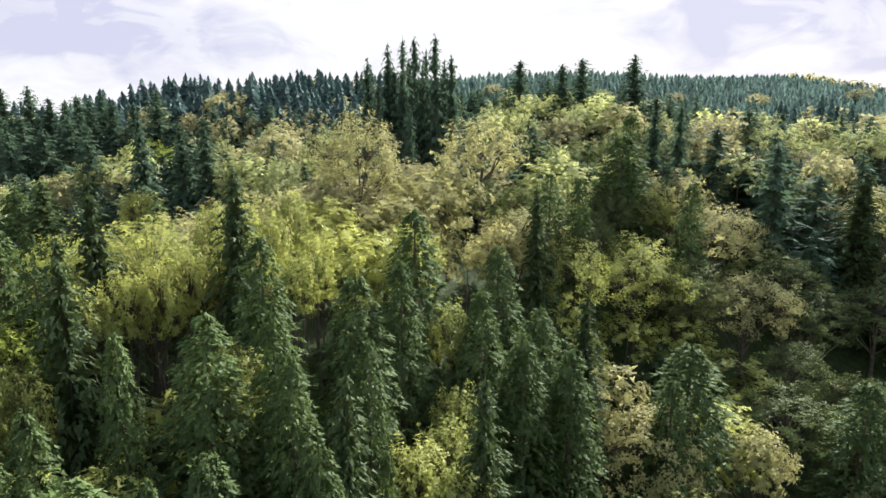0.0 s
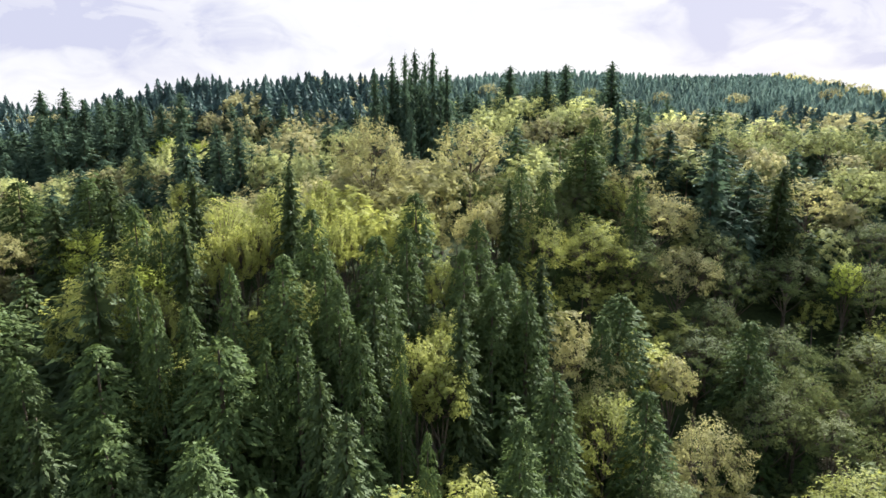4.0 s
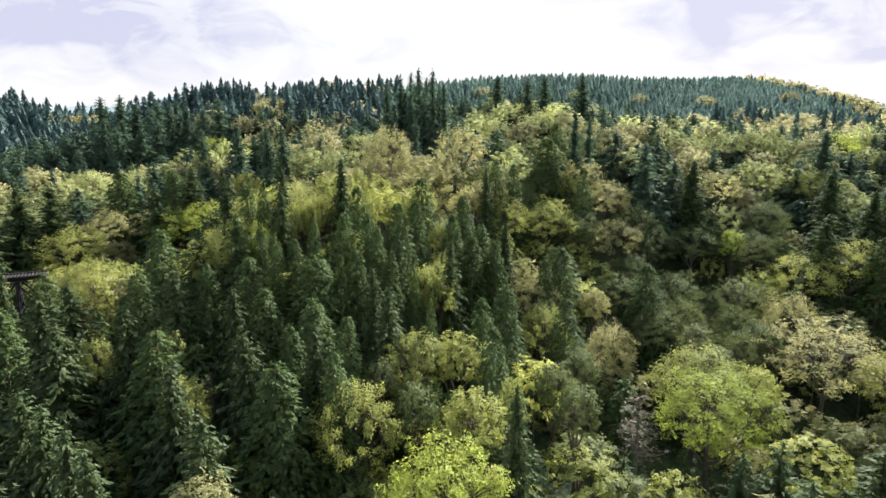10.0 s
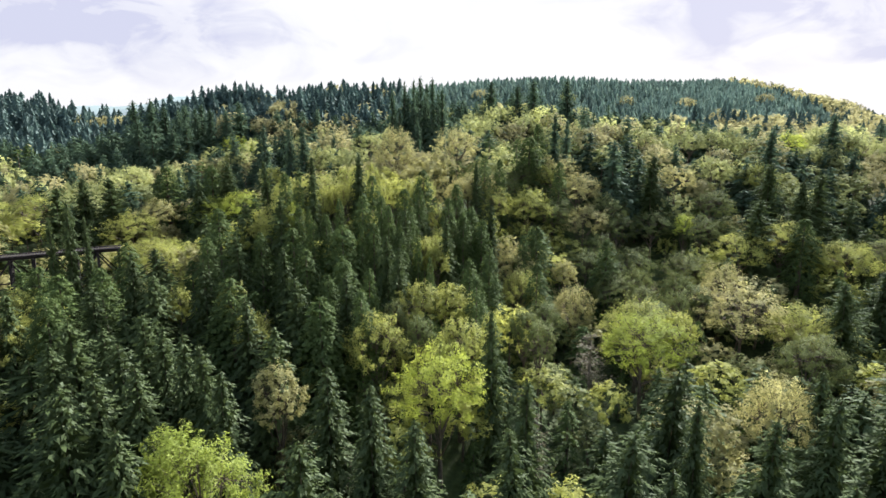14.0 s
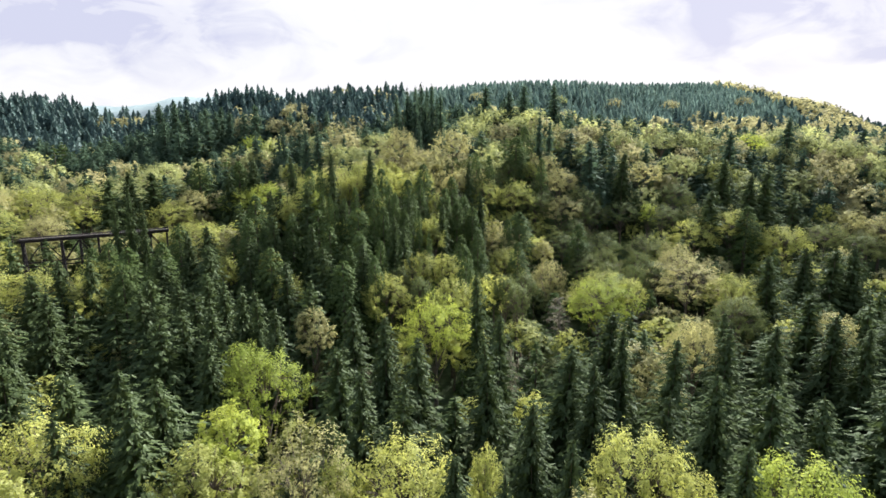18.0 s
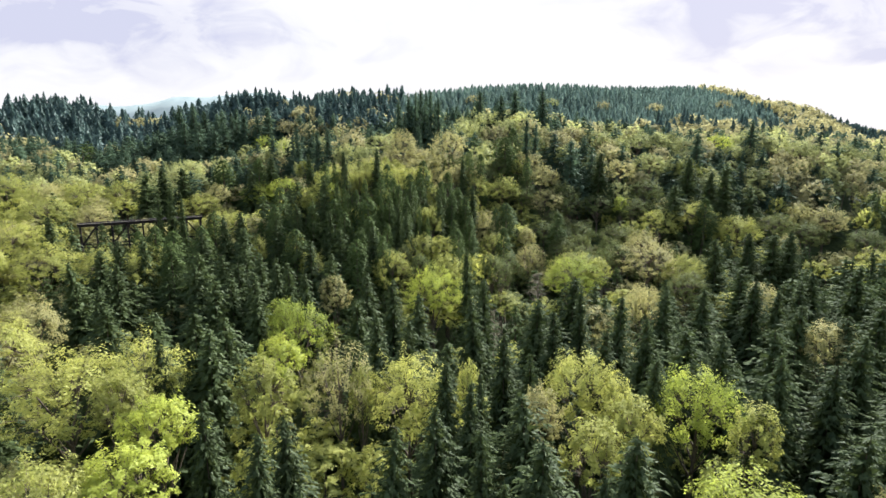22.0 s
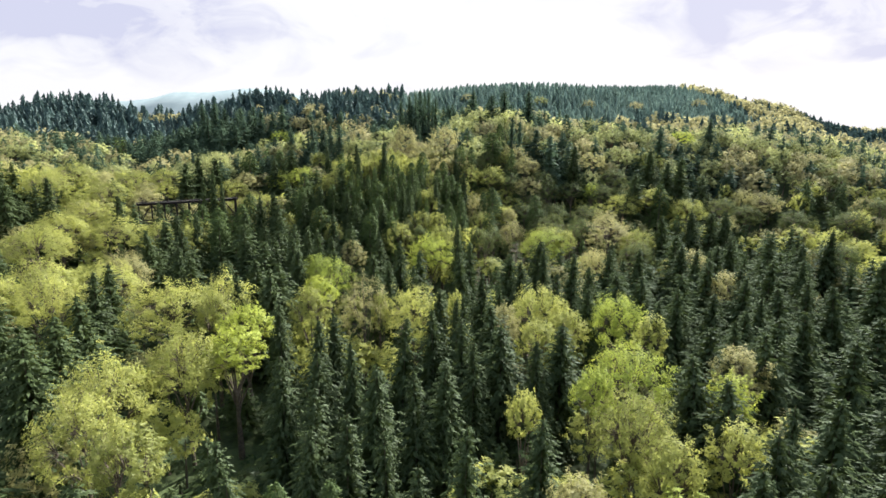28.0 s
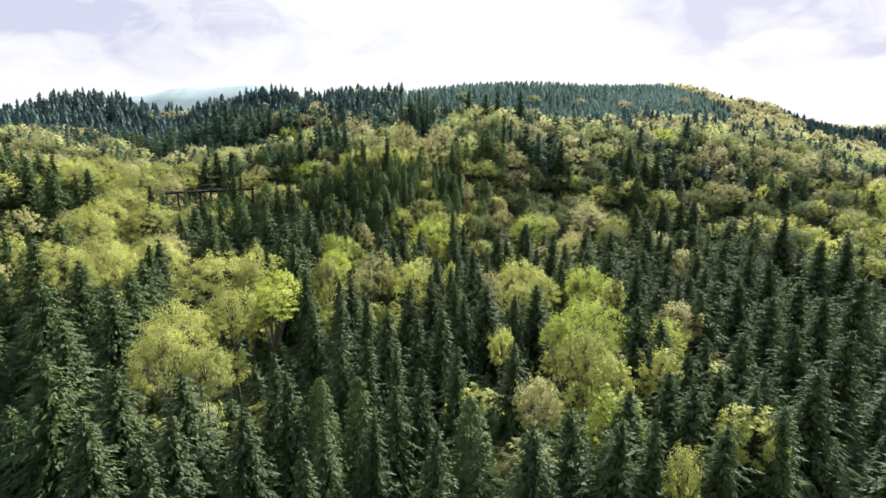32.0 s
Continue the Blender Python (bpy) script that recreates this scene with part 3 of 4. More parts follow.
plant("F", [(51.2, -100.1, 30.0, 8.2), (-10.6, -99.1, 30.0, 4.9), (-63.2, -98.1, 29.9, 8.1), (11.0, -97.1, 29.9, 5.0), (23.0, -94.6, 29.9, 5.2), (-78.5, -92.1, 30.0, 8.2), (84.2, -91.6, 30.0, 8.2), (97.7, -90.6, 29.9, 8.2), (70.6, -88.1, 29.9, 8.2), (-18.9, -88.1, 29.8, 5.6), (17.2, -87.1, 30.0, 8.2), (-2.8, -86.6, 30.0, 5.5), (9.6, -85.1, 29.8, 4.7), (29.4, -85.1, 29.9, 8.0), (58.8, -84.6, 29.9, 8.2), (-66.5, -84.6, 29.9, 8.2), (-16.3, -83.1, 29.8, 5.8), (66.3, -81.6, 29.9, 6.8), (-28.2, -81.1, 29.8, 5.1), (-96.4, -80.1, 30.0, 8.2), (76.2, -79.1, 30.0, 8.2), (3.5, -78.6, 29.9, 6.0), (99.5, -77.6, 29.9, 8.2), (17.6, -74.6, 29.9, 8.2)])
plant("F", [(71.2, -74.6, 30.0, 8.2), (86.1, -73.6, 30.0, 8.2), (119.4, -71.6, 29.9, 8.2), (8.6, -71.6, 29.7, 4.6), (54.2, -69.1, 29.9, 6.5), (-73.7, -68.6, 29.9, 6.5), (10.2, -68.1, 29.8, 4.6), (79.9, -64.6, 29.9, 8.0), (4.4, -64.1, 30.0, 5.6), (69.9, -62.1, 30.0, 7.8), (40.4, -60.6, 29.9, 6.0), (-75.0, -60.1, 30.0, 8.2), (-43.6, -60.1, 29.9, 6.2), (63.3, -59.1, 30.0, 7.1), (19.0, -59.1, 29.8, 4.8), (90.6, -57.1, 29.9, 8.2), (-104.4, -55.6, 30.0, 8.2), (-11.1, -55.6, 29.8, 4.6), (-37.7, -55.1, 29.9, 7.6), (105.6, -55.1, 29.9, 8.2), (15.6, -52.1, 29.9, 6.2), (101.2, -49.1, 29.9, 8.2), (58.1, -48.1, 29.8, 8.2), (35.4, -48.1, 30.0, 6.5)])
plant("F", [(-37.3, -46.6, 29.9, 8.0), (-3.3, -46.6, 29.9, 6.4), (-51.2, -46.6, 30.0, 8.2), (85.0, -46.1, 29.9, 8.2), (70.1, -45.6, 29.9, 8.2), (-44.3, -45.6, 29.8, 8.0), (-61.5, -45.1, 29.9, 8.2), (52.9, -44.6, 29.9, 8.2), (-8.8, -43.1, 29.9, 5.9), (46.0, -41.1, 29.8, 6.9), (27.5, -39.1, 29.9, 6.8), (89.5, -36.6, 29.9, 8.2), (-13.7, -35.1, 29.9, 6.3), (-35.7, -34.1, 29.8, 6.9), (-70.1, -32.6, 29.8, 6.1), (11.5, -32.1, 29.8, 5.6), (24.5, -30.6, 29.8, 8.2), (-1.0, -30.6, 29.7, 6.2), (83.3, -29.6, 29.8, 8.2), (43.9, -28.1, 29.8, 7.5), (103.1, -27.1, 29.8, 8.2), (113.1, -26.1, 29.7, 8.2), (-47.7, -25.1, 29.6, 7.5), (138.8, -24.6, 29.7, 8.2)])
plant("F", [(148.3, -24.6, 29.7, 8.2), (36.0, -24.6, 29.8, 4.6), (-7.3, -23.6, 29.7, 5.5), (56.4, -21.1, 29.6, 7.2), (-28.3, -20.6, 29.6, 6.2), (-45.5, -20.1, 29.6, 6.8), (13.9, -20.1, 29.6, 4.6), (66.2, -19.6, 29.6, 7.4), (83.9, -19.6, 29.7, 6.8), (-40.4, -19.1, 29.6, 6.7), (-13.9, -19.1, 29.5, 6.0), (35.7, -16.1, 29.6, 7.2), (60.1, -13.1, 29.4, 5.8), (82.2, -13.1, 29.5, 8.2), (-33.4, -12.6, 29.4, 4.9), (94.0, -11.6, 29.5, 8.2), (-46.3, -11.6, 29.5, 6.4), (-58.0, -10.1, 29.5, 7.4), (-88.9, -9.6, 29.4, 7.5), (-37.9, -9.6, 29.5, 5.7), (-79.7, -8.6, 29.5, 8.2), (-25.5, -7.6, 29.4, 6.3), (124.4, -7.1, 29.5, 8.2), (-43.6, -5.6, 29.3, 6.6)])
plant("F", [(-53.1, -4.1, 29.4, 6.9), (103.7, -2.1, 29.3, 8.2), (-47.7, -1.6, 29.3, 6.0), (-60.9, -1.1, 29.4, 7.5), (10.9, -0.1, 29.3, 4.6), (-31.2, 0.9, 29.4, 6.7), (86.3, 1.4, 29.3, 8.2), (-90.1, 2.9, 29.3, 8.2), (-144.8, 3.9, 29.2, 8.2), (120.2, 5.4, 29.3, 8.2), (-155.1, 5.9, 29.2, 8.2), (-24.0, 7.1, 29.1, 5.5), (-15.5, 8.4, 29.1, 4.8), (146.3, 11.9, 29.2, 8.2), (-89.6, 12.4, 29.2, 8.2), (-53.6, 12.9, 29.1, 8.2), (-65.3, 13.4, 29.2, 6.6), (-44.1, 14.5, 29.0, 5.2), (-84.0, 15.6, 29.1, 6.1), (-137.5, 15.9, 29.2, 8.2), (-29.3, 16.9, 28.9, 4.6), (-6.9, 18.5, 29.0, 5.0), (-115.3, 20.9, 29.0, 7.7), (-39.4, 22.0, 28.8, 6.1)])
plant("F", [(-9.0, 22.5, 28.9, 4.6), (-57.6, 24.6, 28.9, 8.2), (-63.1, 24.6, 29.0, 6.0), (92.8, 30.4, 28.9, 8.2), (-34.2, 34.1, 28.8, 5.1), (-6.4, 34.6, 28.8, 4.6), (106.5, 37.1, 28.7, 8.2), (114.0, 37.1, 28.8, 8.2), (121.1, 38.4, 28.9, 8.2), (2.8, 39.6, 28.6, 4.6), (-91.0, 41.0, 35.6, 3.0), (-28.3, 41.6, 28.6, 4.6), (-88.2, 43.0, 38.6, 3.6), (-85.5, 46.0, 34.1, 3.2), (-29.7, 49.6, 28.5, 4.6), (-19.0, 52.6, 28.6, 4.6), (-42.0, 54.0, 28.6, 4.6), (14.7, 59.1, 28.6, 4.6), (12.1, 73.6, 28.3, 4.6), (93.9, 74.6, 28.3, 8.2), (-115.4, 81.1, 28.2, 8.2), (112.6, 85.1, 28.1, 8.2), (121.0, 90.4, 28.0, 8.2), (-112.8, 91.9, 28.0, 8.2)])
plant("F", [(-76.5, 92.5, 28.1, 6.7), (-105.2, 94.6, 28.0, 8.2), (107.8, 94.9, 27.9, 8.2), (71.4, 100.1, 27.9, 8.2), (-70.2, 102.0, 27.9, 7.7)])
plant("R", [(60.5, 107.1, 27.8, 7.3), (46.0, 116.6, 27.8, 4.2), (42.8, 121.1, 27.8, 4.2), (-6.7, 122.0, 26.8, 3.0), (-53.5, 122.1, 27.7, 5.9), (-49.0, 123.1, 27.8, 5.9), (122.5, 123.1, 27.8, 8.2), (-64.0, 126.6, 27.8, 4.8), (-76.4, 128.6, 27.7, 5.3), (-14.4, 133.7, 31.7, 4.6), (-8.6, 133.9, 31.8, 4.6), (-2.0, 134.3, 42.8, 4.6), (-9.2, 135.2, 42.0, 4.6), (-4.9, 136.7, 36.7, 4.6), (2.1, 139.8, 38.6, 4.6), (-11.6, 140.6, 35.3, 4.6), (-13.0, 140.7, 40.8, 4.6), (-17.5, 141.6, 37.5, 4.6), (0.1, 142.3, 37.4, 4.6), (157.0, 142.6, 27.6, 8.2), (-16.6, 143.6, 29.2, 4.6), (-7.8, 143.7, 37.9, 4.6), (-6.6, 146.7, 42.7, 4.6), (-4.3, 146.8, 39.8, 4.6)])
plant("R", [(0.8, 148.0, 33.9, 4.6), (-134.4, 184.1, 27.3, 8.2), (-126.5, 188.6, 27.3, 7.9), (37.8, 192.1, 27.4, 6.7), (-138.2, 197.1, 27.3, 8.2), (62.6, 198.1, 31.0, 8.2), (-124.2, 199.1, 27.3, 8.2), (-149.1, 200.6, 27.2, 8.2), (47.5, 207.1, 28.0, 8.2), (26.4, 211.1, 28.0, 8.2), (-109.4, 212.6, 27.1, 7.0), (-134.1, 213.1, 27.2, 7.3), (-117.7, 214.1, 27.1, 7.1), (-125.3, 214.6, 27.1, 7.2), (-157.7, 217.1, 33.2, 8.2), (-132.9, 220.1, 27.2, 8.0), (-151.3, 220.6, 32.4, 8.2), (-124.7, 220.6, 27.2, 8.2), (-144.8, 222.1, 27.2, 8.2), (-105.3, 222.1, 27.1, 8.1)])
plant("C", [(10.2, -141.6, 28.4, 6.5), (-13.9, -136.6, 28.3, 5.2), (-7.7, -136.1, 28.3, 5.2), (-19.4, 3.4, 27.8, 7.8), (-12.4, 5.5, 27.8, 4.9), (-37.6, 10.4, 27.8, 8.2), (-19.3, 11.0, 27.5, 4.8), (-11.8, 13.0, 27.4, 4.7), (-75.9, 14.9, 27.7, 7.5), (8.9, 15.5, 27.6, 4.9), (-17.3, 16.5, 27.4, 6.3), (-24.9, 18.1, 27.5, 6.4), (-0.3, 19.5, 27.6, 2.5), (-35.9, 24.9, 27.3, 5.1), (-29.1, 25.0, 27.4, 7.2), (7.9, 25.0, 27.4, 4.8), (-79.7, 25.4, 27.5, 8.1), (-70.8, 25.6, 27.5, 6.8), (-18.9, 26.1, 27.4, 8.1), (-47.8, 26.4, 27.5, 5.4), (-14.9, 26.6, 27.5, 2.6), (-25.4, 28.1, 27.1, 3.8), (-12.6, 28.5, 27.3, 5.0), (-23.0, 30.0, 27.2, 3.7)])
plant("C", [(-7.2, 31.1, 27.1, 3.7), (-26.9, 31.1, 27.3, 2.7), (-88.0, 31.1, 27.3, 8.2), (-3.3, 31.6, 27.2, 2.3), (-29.7, 33.6, 27.2, 2.9), (-21.0, 35.6, 27.0, 3.1), (13.0, 36.5, 27.3, 5.6), (-10.1, 36.5, 27.4, 3.9), (-16.1, 37.6, 27.3, 5.8), (-71.5, 37.9, 27.3, 7.0), (-49.4, 38.1, 27.2, 6.8), (-12.0, 39.5, 27.3, 4.0), (-5.4, 40.1, 27.0, 3.6), (24.9, 41.0, 27.2, 6.1), (-32.3, 45.1, 27.1, 3.4), (-35.7, 46.1, 27.1, 4.7), (-7.1, 46.1, 27.1, 6.1), (-14.8, 46.6, 27.1, 5.3), (-3.7, 50.5, 27.0, 4.5), (7.4, 51.0, 26.9, 5.0), (12.2, 52.5, 27.1, 5.6), (3.7, 53.0, 27.0, 5.0), (23.3, 55.6, 27.0, 4.6), (9.6, 56.0, 26.9, 5.7)])
plant("C", [(-2.9, 59.1, 26.8, 6.5), (46.7, 60.1, 26.9, 7.1), (5.9, 61.0, 27.0, 5.4), (27.8, 62.1, 26.8, 8.5), (104.2, 67.6, 26.8, 7.9), (14.7, 80.6, 26.7, 4.9), (19.4, 83.1, 26.6, 4.3), (39.5, 93.1, 26.5, 5.0), (31.0, 102.5, 26.3, 9.5), (-76.5, 105.1, 26.4, 7.6), (-92.6, 106.5, 26.2, 9.5), (35.5, 113.6, 26.3, 5.8)])
plant("M", [(38.9, -152.6, 27.7, 2.4), (53.0, -142.6, 27.8, 4.7), (-36.2, -127.1, 27.8, 4.6), (37.3, -124.1, 27.8, 3.6), (-46.4, -120.1, 28.0, 6.1), (48.5, -119.1, 27.9, 3.9), (35.6, -112.1, 27.9, 6.2), (18.4, -110.6, 27.9, 2.6), (-49.0, -109.1, 27.9, 6.7), (-41.8, -95.6, 27.9, 6.2), (25.5, -78.1, 27.8, 4.1), (-95.1, -74.6, 27.9, 7.7), (51.9, -72.6, 27.9, 3.5), (33.2, -71.1, 27.9, 4.5), (-82.1, -71.1, 28.0, 6.7), (-46.0, -69.6, 28.0, 4.2), (-57.2, -65.6, 28.0, 9.5), (33.2, -63.6, 27.9, 2.5), (-26.2, -62.1, 28.0, 4.5), (-9.3, -62.1, 27.9, 2.3), (-1.4, -60.6, 27.9, 7.0), (-91.3, -60.1, 28.0, 8.1), (-47.4, -59.1, 28.0, 6.6), (8.7, -59.1, 27.8, 2.0)])
plant("M", [(29.2, -56.1, 27.9, 6.8), (-80.9, -50.6, 27.9, 8.3), (-119.0, -19.1, 26.2, 9.5), (-125.0, 1.4, 24.5, 8.5), (5.5, 4.4, 24.3, 4.3), (-10.0, 4.9, 24.1, 5.3), (-32.5, 6.5, 23.8, 3.3), (11.1, 9.5, 23.6, 1.6), (-111.4, 11.4, 23.6, 9.5), (-87.2, 16.4, 23.3, 6.0), (-40.0, 17.5, 23.2, 2.7), (-2.5, 17.9, 23.0, 4.2), (-99.9, 17.9, 23.1, 6.3), (-51.1, 18.4, 23.0, 2.4), (3.9, 19.4, 23.0, 4.3), (-126.9, 20.9, 22.8, 9.5), (52.6, 23.9, 22.7, 3.7), (-90.0, 28.6, 22.5, 5.9), (83.5, 31.4, 22.2, 6.5), (46.6, 31.4, 22.4, 7.5), (-150.6, 35.9, 22.2, 9.5), (194.1, 36.4, 22.2, 9.2), (0.5, 37.1, 22.1, 3.0), (-29.4, 38.1, 21.8, 1.9)])
plant("M", [(-2.0, 38.5, 22.0, 2.9), (-15.7, 42.1, 21.6, 2.4), (0.1, 42.1, 21.7, 2.3), (-37.3, 43.1, 21.7, 5.5), (-66.3, 45.5, 21.7, 3.3), (-28.7, 45.6, 21.7, 2.0), (-132.4, 45.9, 21.7, 8.6), (21.8, 46.0, 21.7, 5.2), (1.1, 46.6, 21.4, 2.2), (-27.0, 48.1, 21.6, 2.1), (-24.7, 49.6, 21.4, 2.1), (-32.6, 51.6, 21.3, 2.4), (-23.0, 52.1, 21.1, 2.1), (-13.9, 54.1, 21.2, 1.8), (-18.2, 55.1, 21.1, 2.2), (-36.0, 55.1, 21.1, 5.9), (-20.8, 56.1, 21.1, 1.9), (-28.9, 56.1, 21.1, 5.9), (0.6, 56.6, 21.0, 2.2), (-12.9, 58.1, 20.9, 1.9), (-153.7, 58.4, 21.1, 9.5), (-17.6, 59.6, 20.9, 2.0), (-23.8, 60.6, 20.9, 2.4), (-77.4, 62.4, 20.9, 8.5)])
plant("M", [(-21.2, 62.6, 20.8, 2.1), (-3.8, 65.6, 20.4, 3.8), (-17.5, 66.1, 20.6, 2.1), (117.2, 67.1, 20.4, 9.4), (89.2, 71.9, 20.3, 9.5), (103.4, 75.6, 20.2, 9.4), (16.8, 78.6, 19.9, 5.6), (-139.5, 82.4, 20.0, 9.5), (28.7, 84.1, 19.6, 6.8), (-96.0, 87.4, 19.8, 7.7), (-130.0, 93.4, 19.7, 9.5), (36.5, 100.6, 19.4, 3.2), (114.6, 112.0, 19.3, 5.6), (-57.7, 112.1, 19.3, 3.5)])
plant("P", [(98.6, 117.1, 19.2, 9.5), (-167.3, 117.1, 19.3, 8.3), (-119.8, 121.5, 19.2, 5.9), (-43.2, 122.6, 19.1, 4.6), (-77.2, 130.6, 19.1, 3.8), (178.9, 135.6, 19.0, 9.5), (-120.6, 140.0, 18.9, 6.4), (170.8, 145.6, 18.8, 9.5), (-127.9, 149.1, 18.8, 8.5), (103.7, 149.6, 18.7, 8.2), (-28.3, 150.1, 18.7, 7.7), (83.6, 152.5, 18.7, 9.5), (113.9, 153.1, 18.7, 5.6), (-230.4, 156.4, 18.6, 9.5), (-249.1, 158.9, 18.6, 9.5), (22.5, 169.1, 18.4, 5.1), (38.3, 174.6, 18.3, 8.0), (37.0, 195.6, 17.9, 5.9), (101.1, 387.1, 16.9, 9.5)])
plant("G", [(33.9, -137.6, 27.7, 4.6), (55.8, -102.1, 27.8, 3.8), (31.8, -101.6, 27.8, 3.4), (40.8, -92.6, 28.0, 7.9), (-34.7, -90.1, 27.8, 5.4), (-36.2, -77.1, 27.9, 5.1), (47.3, -62.1, 28.0, 7.2), (-25.9, -52.1, 27.9, 4.1), (-26.8, -33.1, 27.4, 6.5), (-31.4, -29.1, 26.8, 4.1), (1.8, -7.1, 25.1, 6.8), (43.9, 18.9, 23.1, 8.2), (-32.7, 42.1, 21.8, 2.9), (77.0, 84.0, 19.6, 2.9), (-62.6, 95.1, 19.6, 9.5), (-73.4, 96.5, 19.5, 9.5), (145.2, 150.6, 18.7, 9.5), (-90.3, 203.1, 17.7, 9.5), (-103.4, 206.1, 17.6, 9.5)])
plant("O", [(22.1, -133.1, 27.8, 3.7), (62.6, -91.1, 27.8, 4.8), (19.7, -68.1, 27.9, 3.3), (-85.0, -34.6, 27.5, 6.6), (88.0, -34.1, 27.4, 4.9), (-23.1, -11.6, 25.4, 3.8), (55.7, -9.6, 25.4, 5.4), (91.7, 1.4, 24.5, 4.8), (34.8, 44.9, 21.6, 4.8), (-121.4, 54.6, 21.1, 6.1), (76.9, 55.5, 21.1, 5.6), (21.7, 57.9, 20.9, 5.8), (34.9, 59.0, 21.0, 3.3), (6.9, 74.1, 20.1, 3.5), (155.9, 75.9, 20.1, 9.5), (9.8, 79.6, 19.9, 4.1), (46.4, 86.1, 19.9, 7.0), (-12.7, 88.0, 23.9, 6.4), (-92.8, 98.0, 19.4, 5.8), (46.9, 100.1, 19.4, 8.4), (6.6, 106.0, 23.5, 7.6), (82.4, 108.1, 19.5, 9.5), (42.0, 108.1, 19.3, 6.5)])
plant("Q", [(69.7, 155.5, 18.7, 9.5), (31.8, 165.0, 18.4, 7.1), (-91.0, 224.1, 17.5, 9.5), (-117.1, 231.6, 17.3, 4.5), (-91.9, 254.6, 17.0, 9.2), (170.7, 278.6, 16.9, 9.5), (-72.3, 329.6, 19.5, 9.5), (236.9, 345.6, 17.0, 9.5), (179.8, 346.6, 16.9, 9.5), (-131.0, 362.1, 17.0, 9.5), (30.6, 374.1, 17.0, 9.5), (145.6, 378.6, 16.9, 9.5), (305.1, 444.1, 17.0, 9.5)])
plant("D", [(-2.2, 8.4, 21.9, 3.0), (-7.3, 13.0, 21.5, 2.8), (21.5, 14.4, 21.4, 3.2), (78.5, 17.9, 21.2, 6.6), (19.4, 21.5, 20.8, 3.3), (156.2, 21.9, 20.9, 9.5), (25.7, 33.5, 20.2, 3.4), (52.2, 37.5, 20.0, 4.0), (60.6, 44.5, 19.7, 4.3), (66.5, 48.0, 19.6, 4.0), (53.9, 49.0, 19.3, 3.8), (4.3, 55.6, 19.0, 2.2), (48.4, 56.0, 18.9, 6.2), (65.5, 56.0, 19.0, 4.8), (184.4, 56.9, 19.1, 9.5), (54.8, 59.0, 19.0, 4.7), (162.1, 59.9, 19.0, 9.5), (49.5, 64.0, 18.5, 4.7), (71.0, 66.1, 18.5, 7.6), (144.3, 68.4, 18.5, 9.5), (43.2, 68.6, 18.5, 7.3), (206.1, 69.9, 18.4, 9.5), (56.3, 70.6, 18.2, 8.5), (135.6, 74.4, 18.1, 9.3)])
plant("D", [(48.4, 76.5, 18.1, 5.1), (82.2, 84.0, 17.8, 7.4), (57.1, 87.0, 17.9, 6.2), (37.0, 88.1, 17.8, 7.0), (68.8, 89.1, 17.6, 9.3), (23.2, 91.1, 17.6, 3.8), (56.9, 94.0, 17.6, 5.8), (90.9, 96.1, 17.7, 9.5), (28.2, 100.1, 17.6, 4.2), (48.7, 131.1, 17.1, 5.6), (40.6, 139.1, 16.9, 5.8), (-127.3, 197.6, 15.8, 9.5)])
plant("T", [(-13.2, -62.1, 31.0, 5.4), (72.8, 36.9, 25.1, 9.5)])
plant("S", [(47.1, -90.6, 16.9, 4.7), (-8.9, -40.1, 16.7, 2.0), (-11.8, -17.1, 16.8, 2.1), (17.7, -8.6, 16.8, 2.7), (-32.9, 16.0, 16.9, 2.6), (34.3, 24.4, 16.9, 5.4), (56.6, 34.5, 16.8, 5.5), (57.9, 54.5, 16.9, 2.9)])
plant("Z", [(-12.1, -126.1, 23.9, 1.6)])


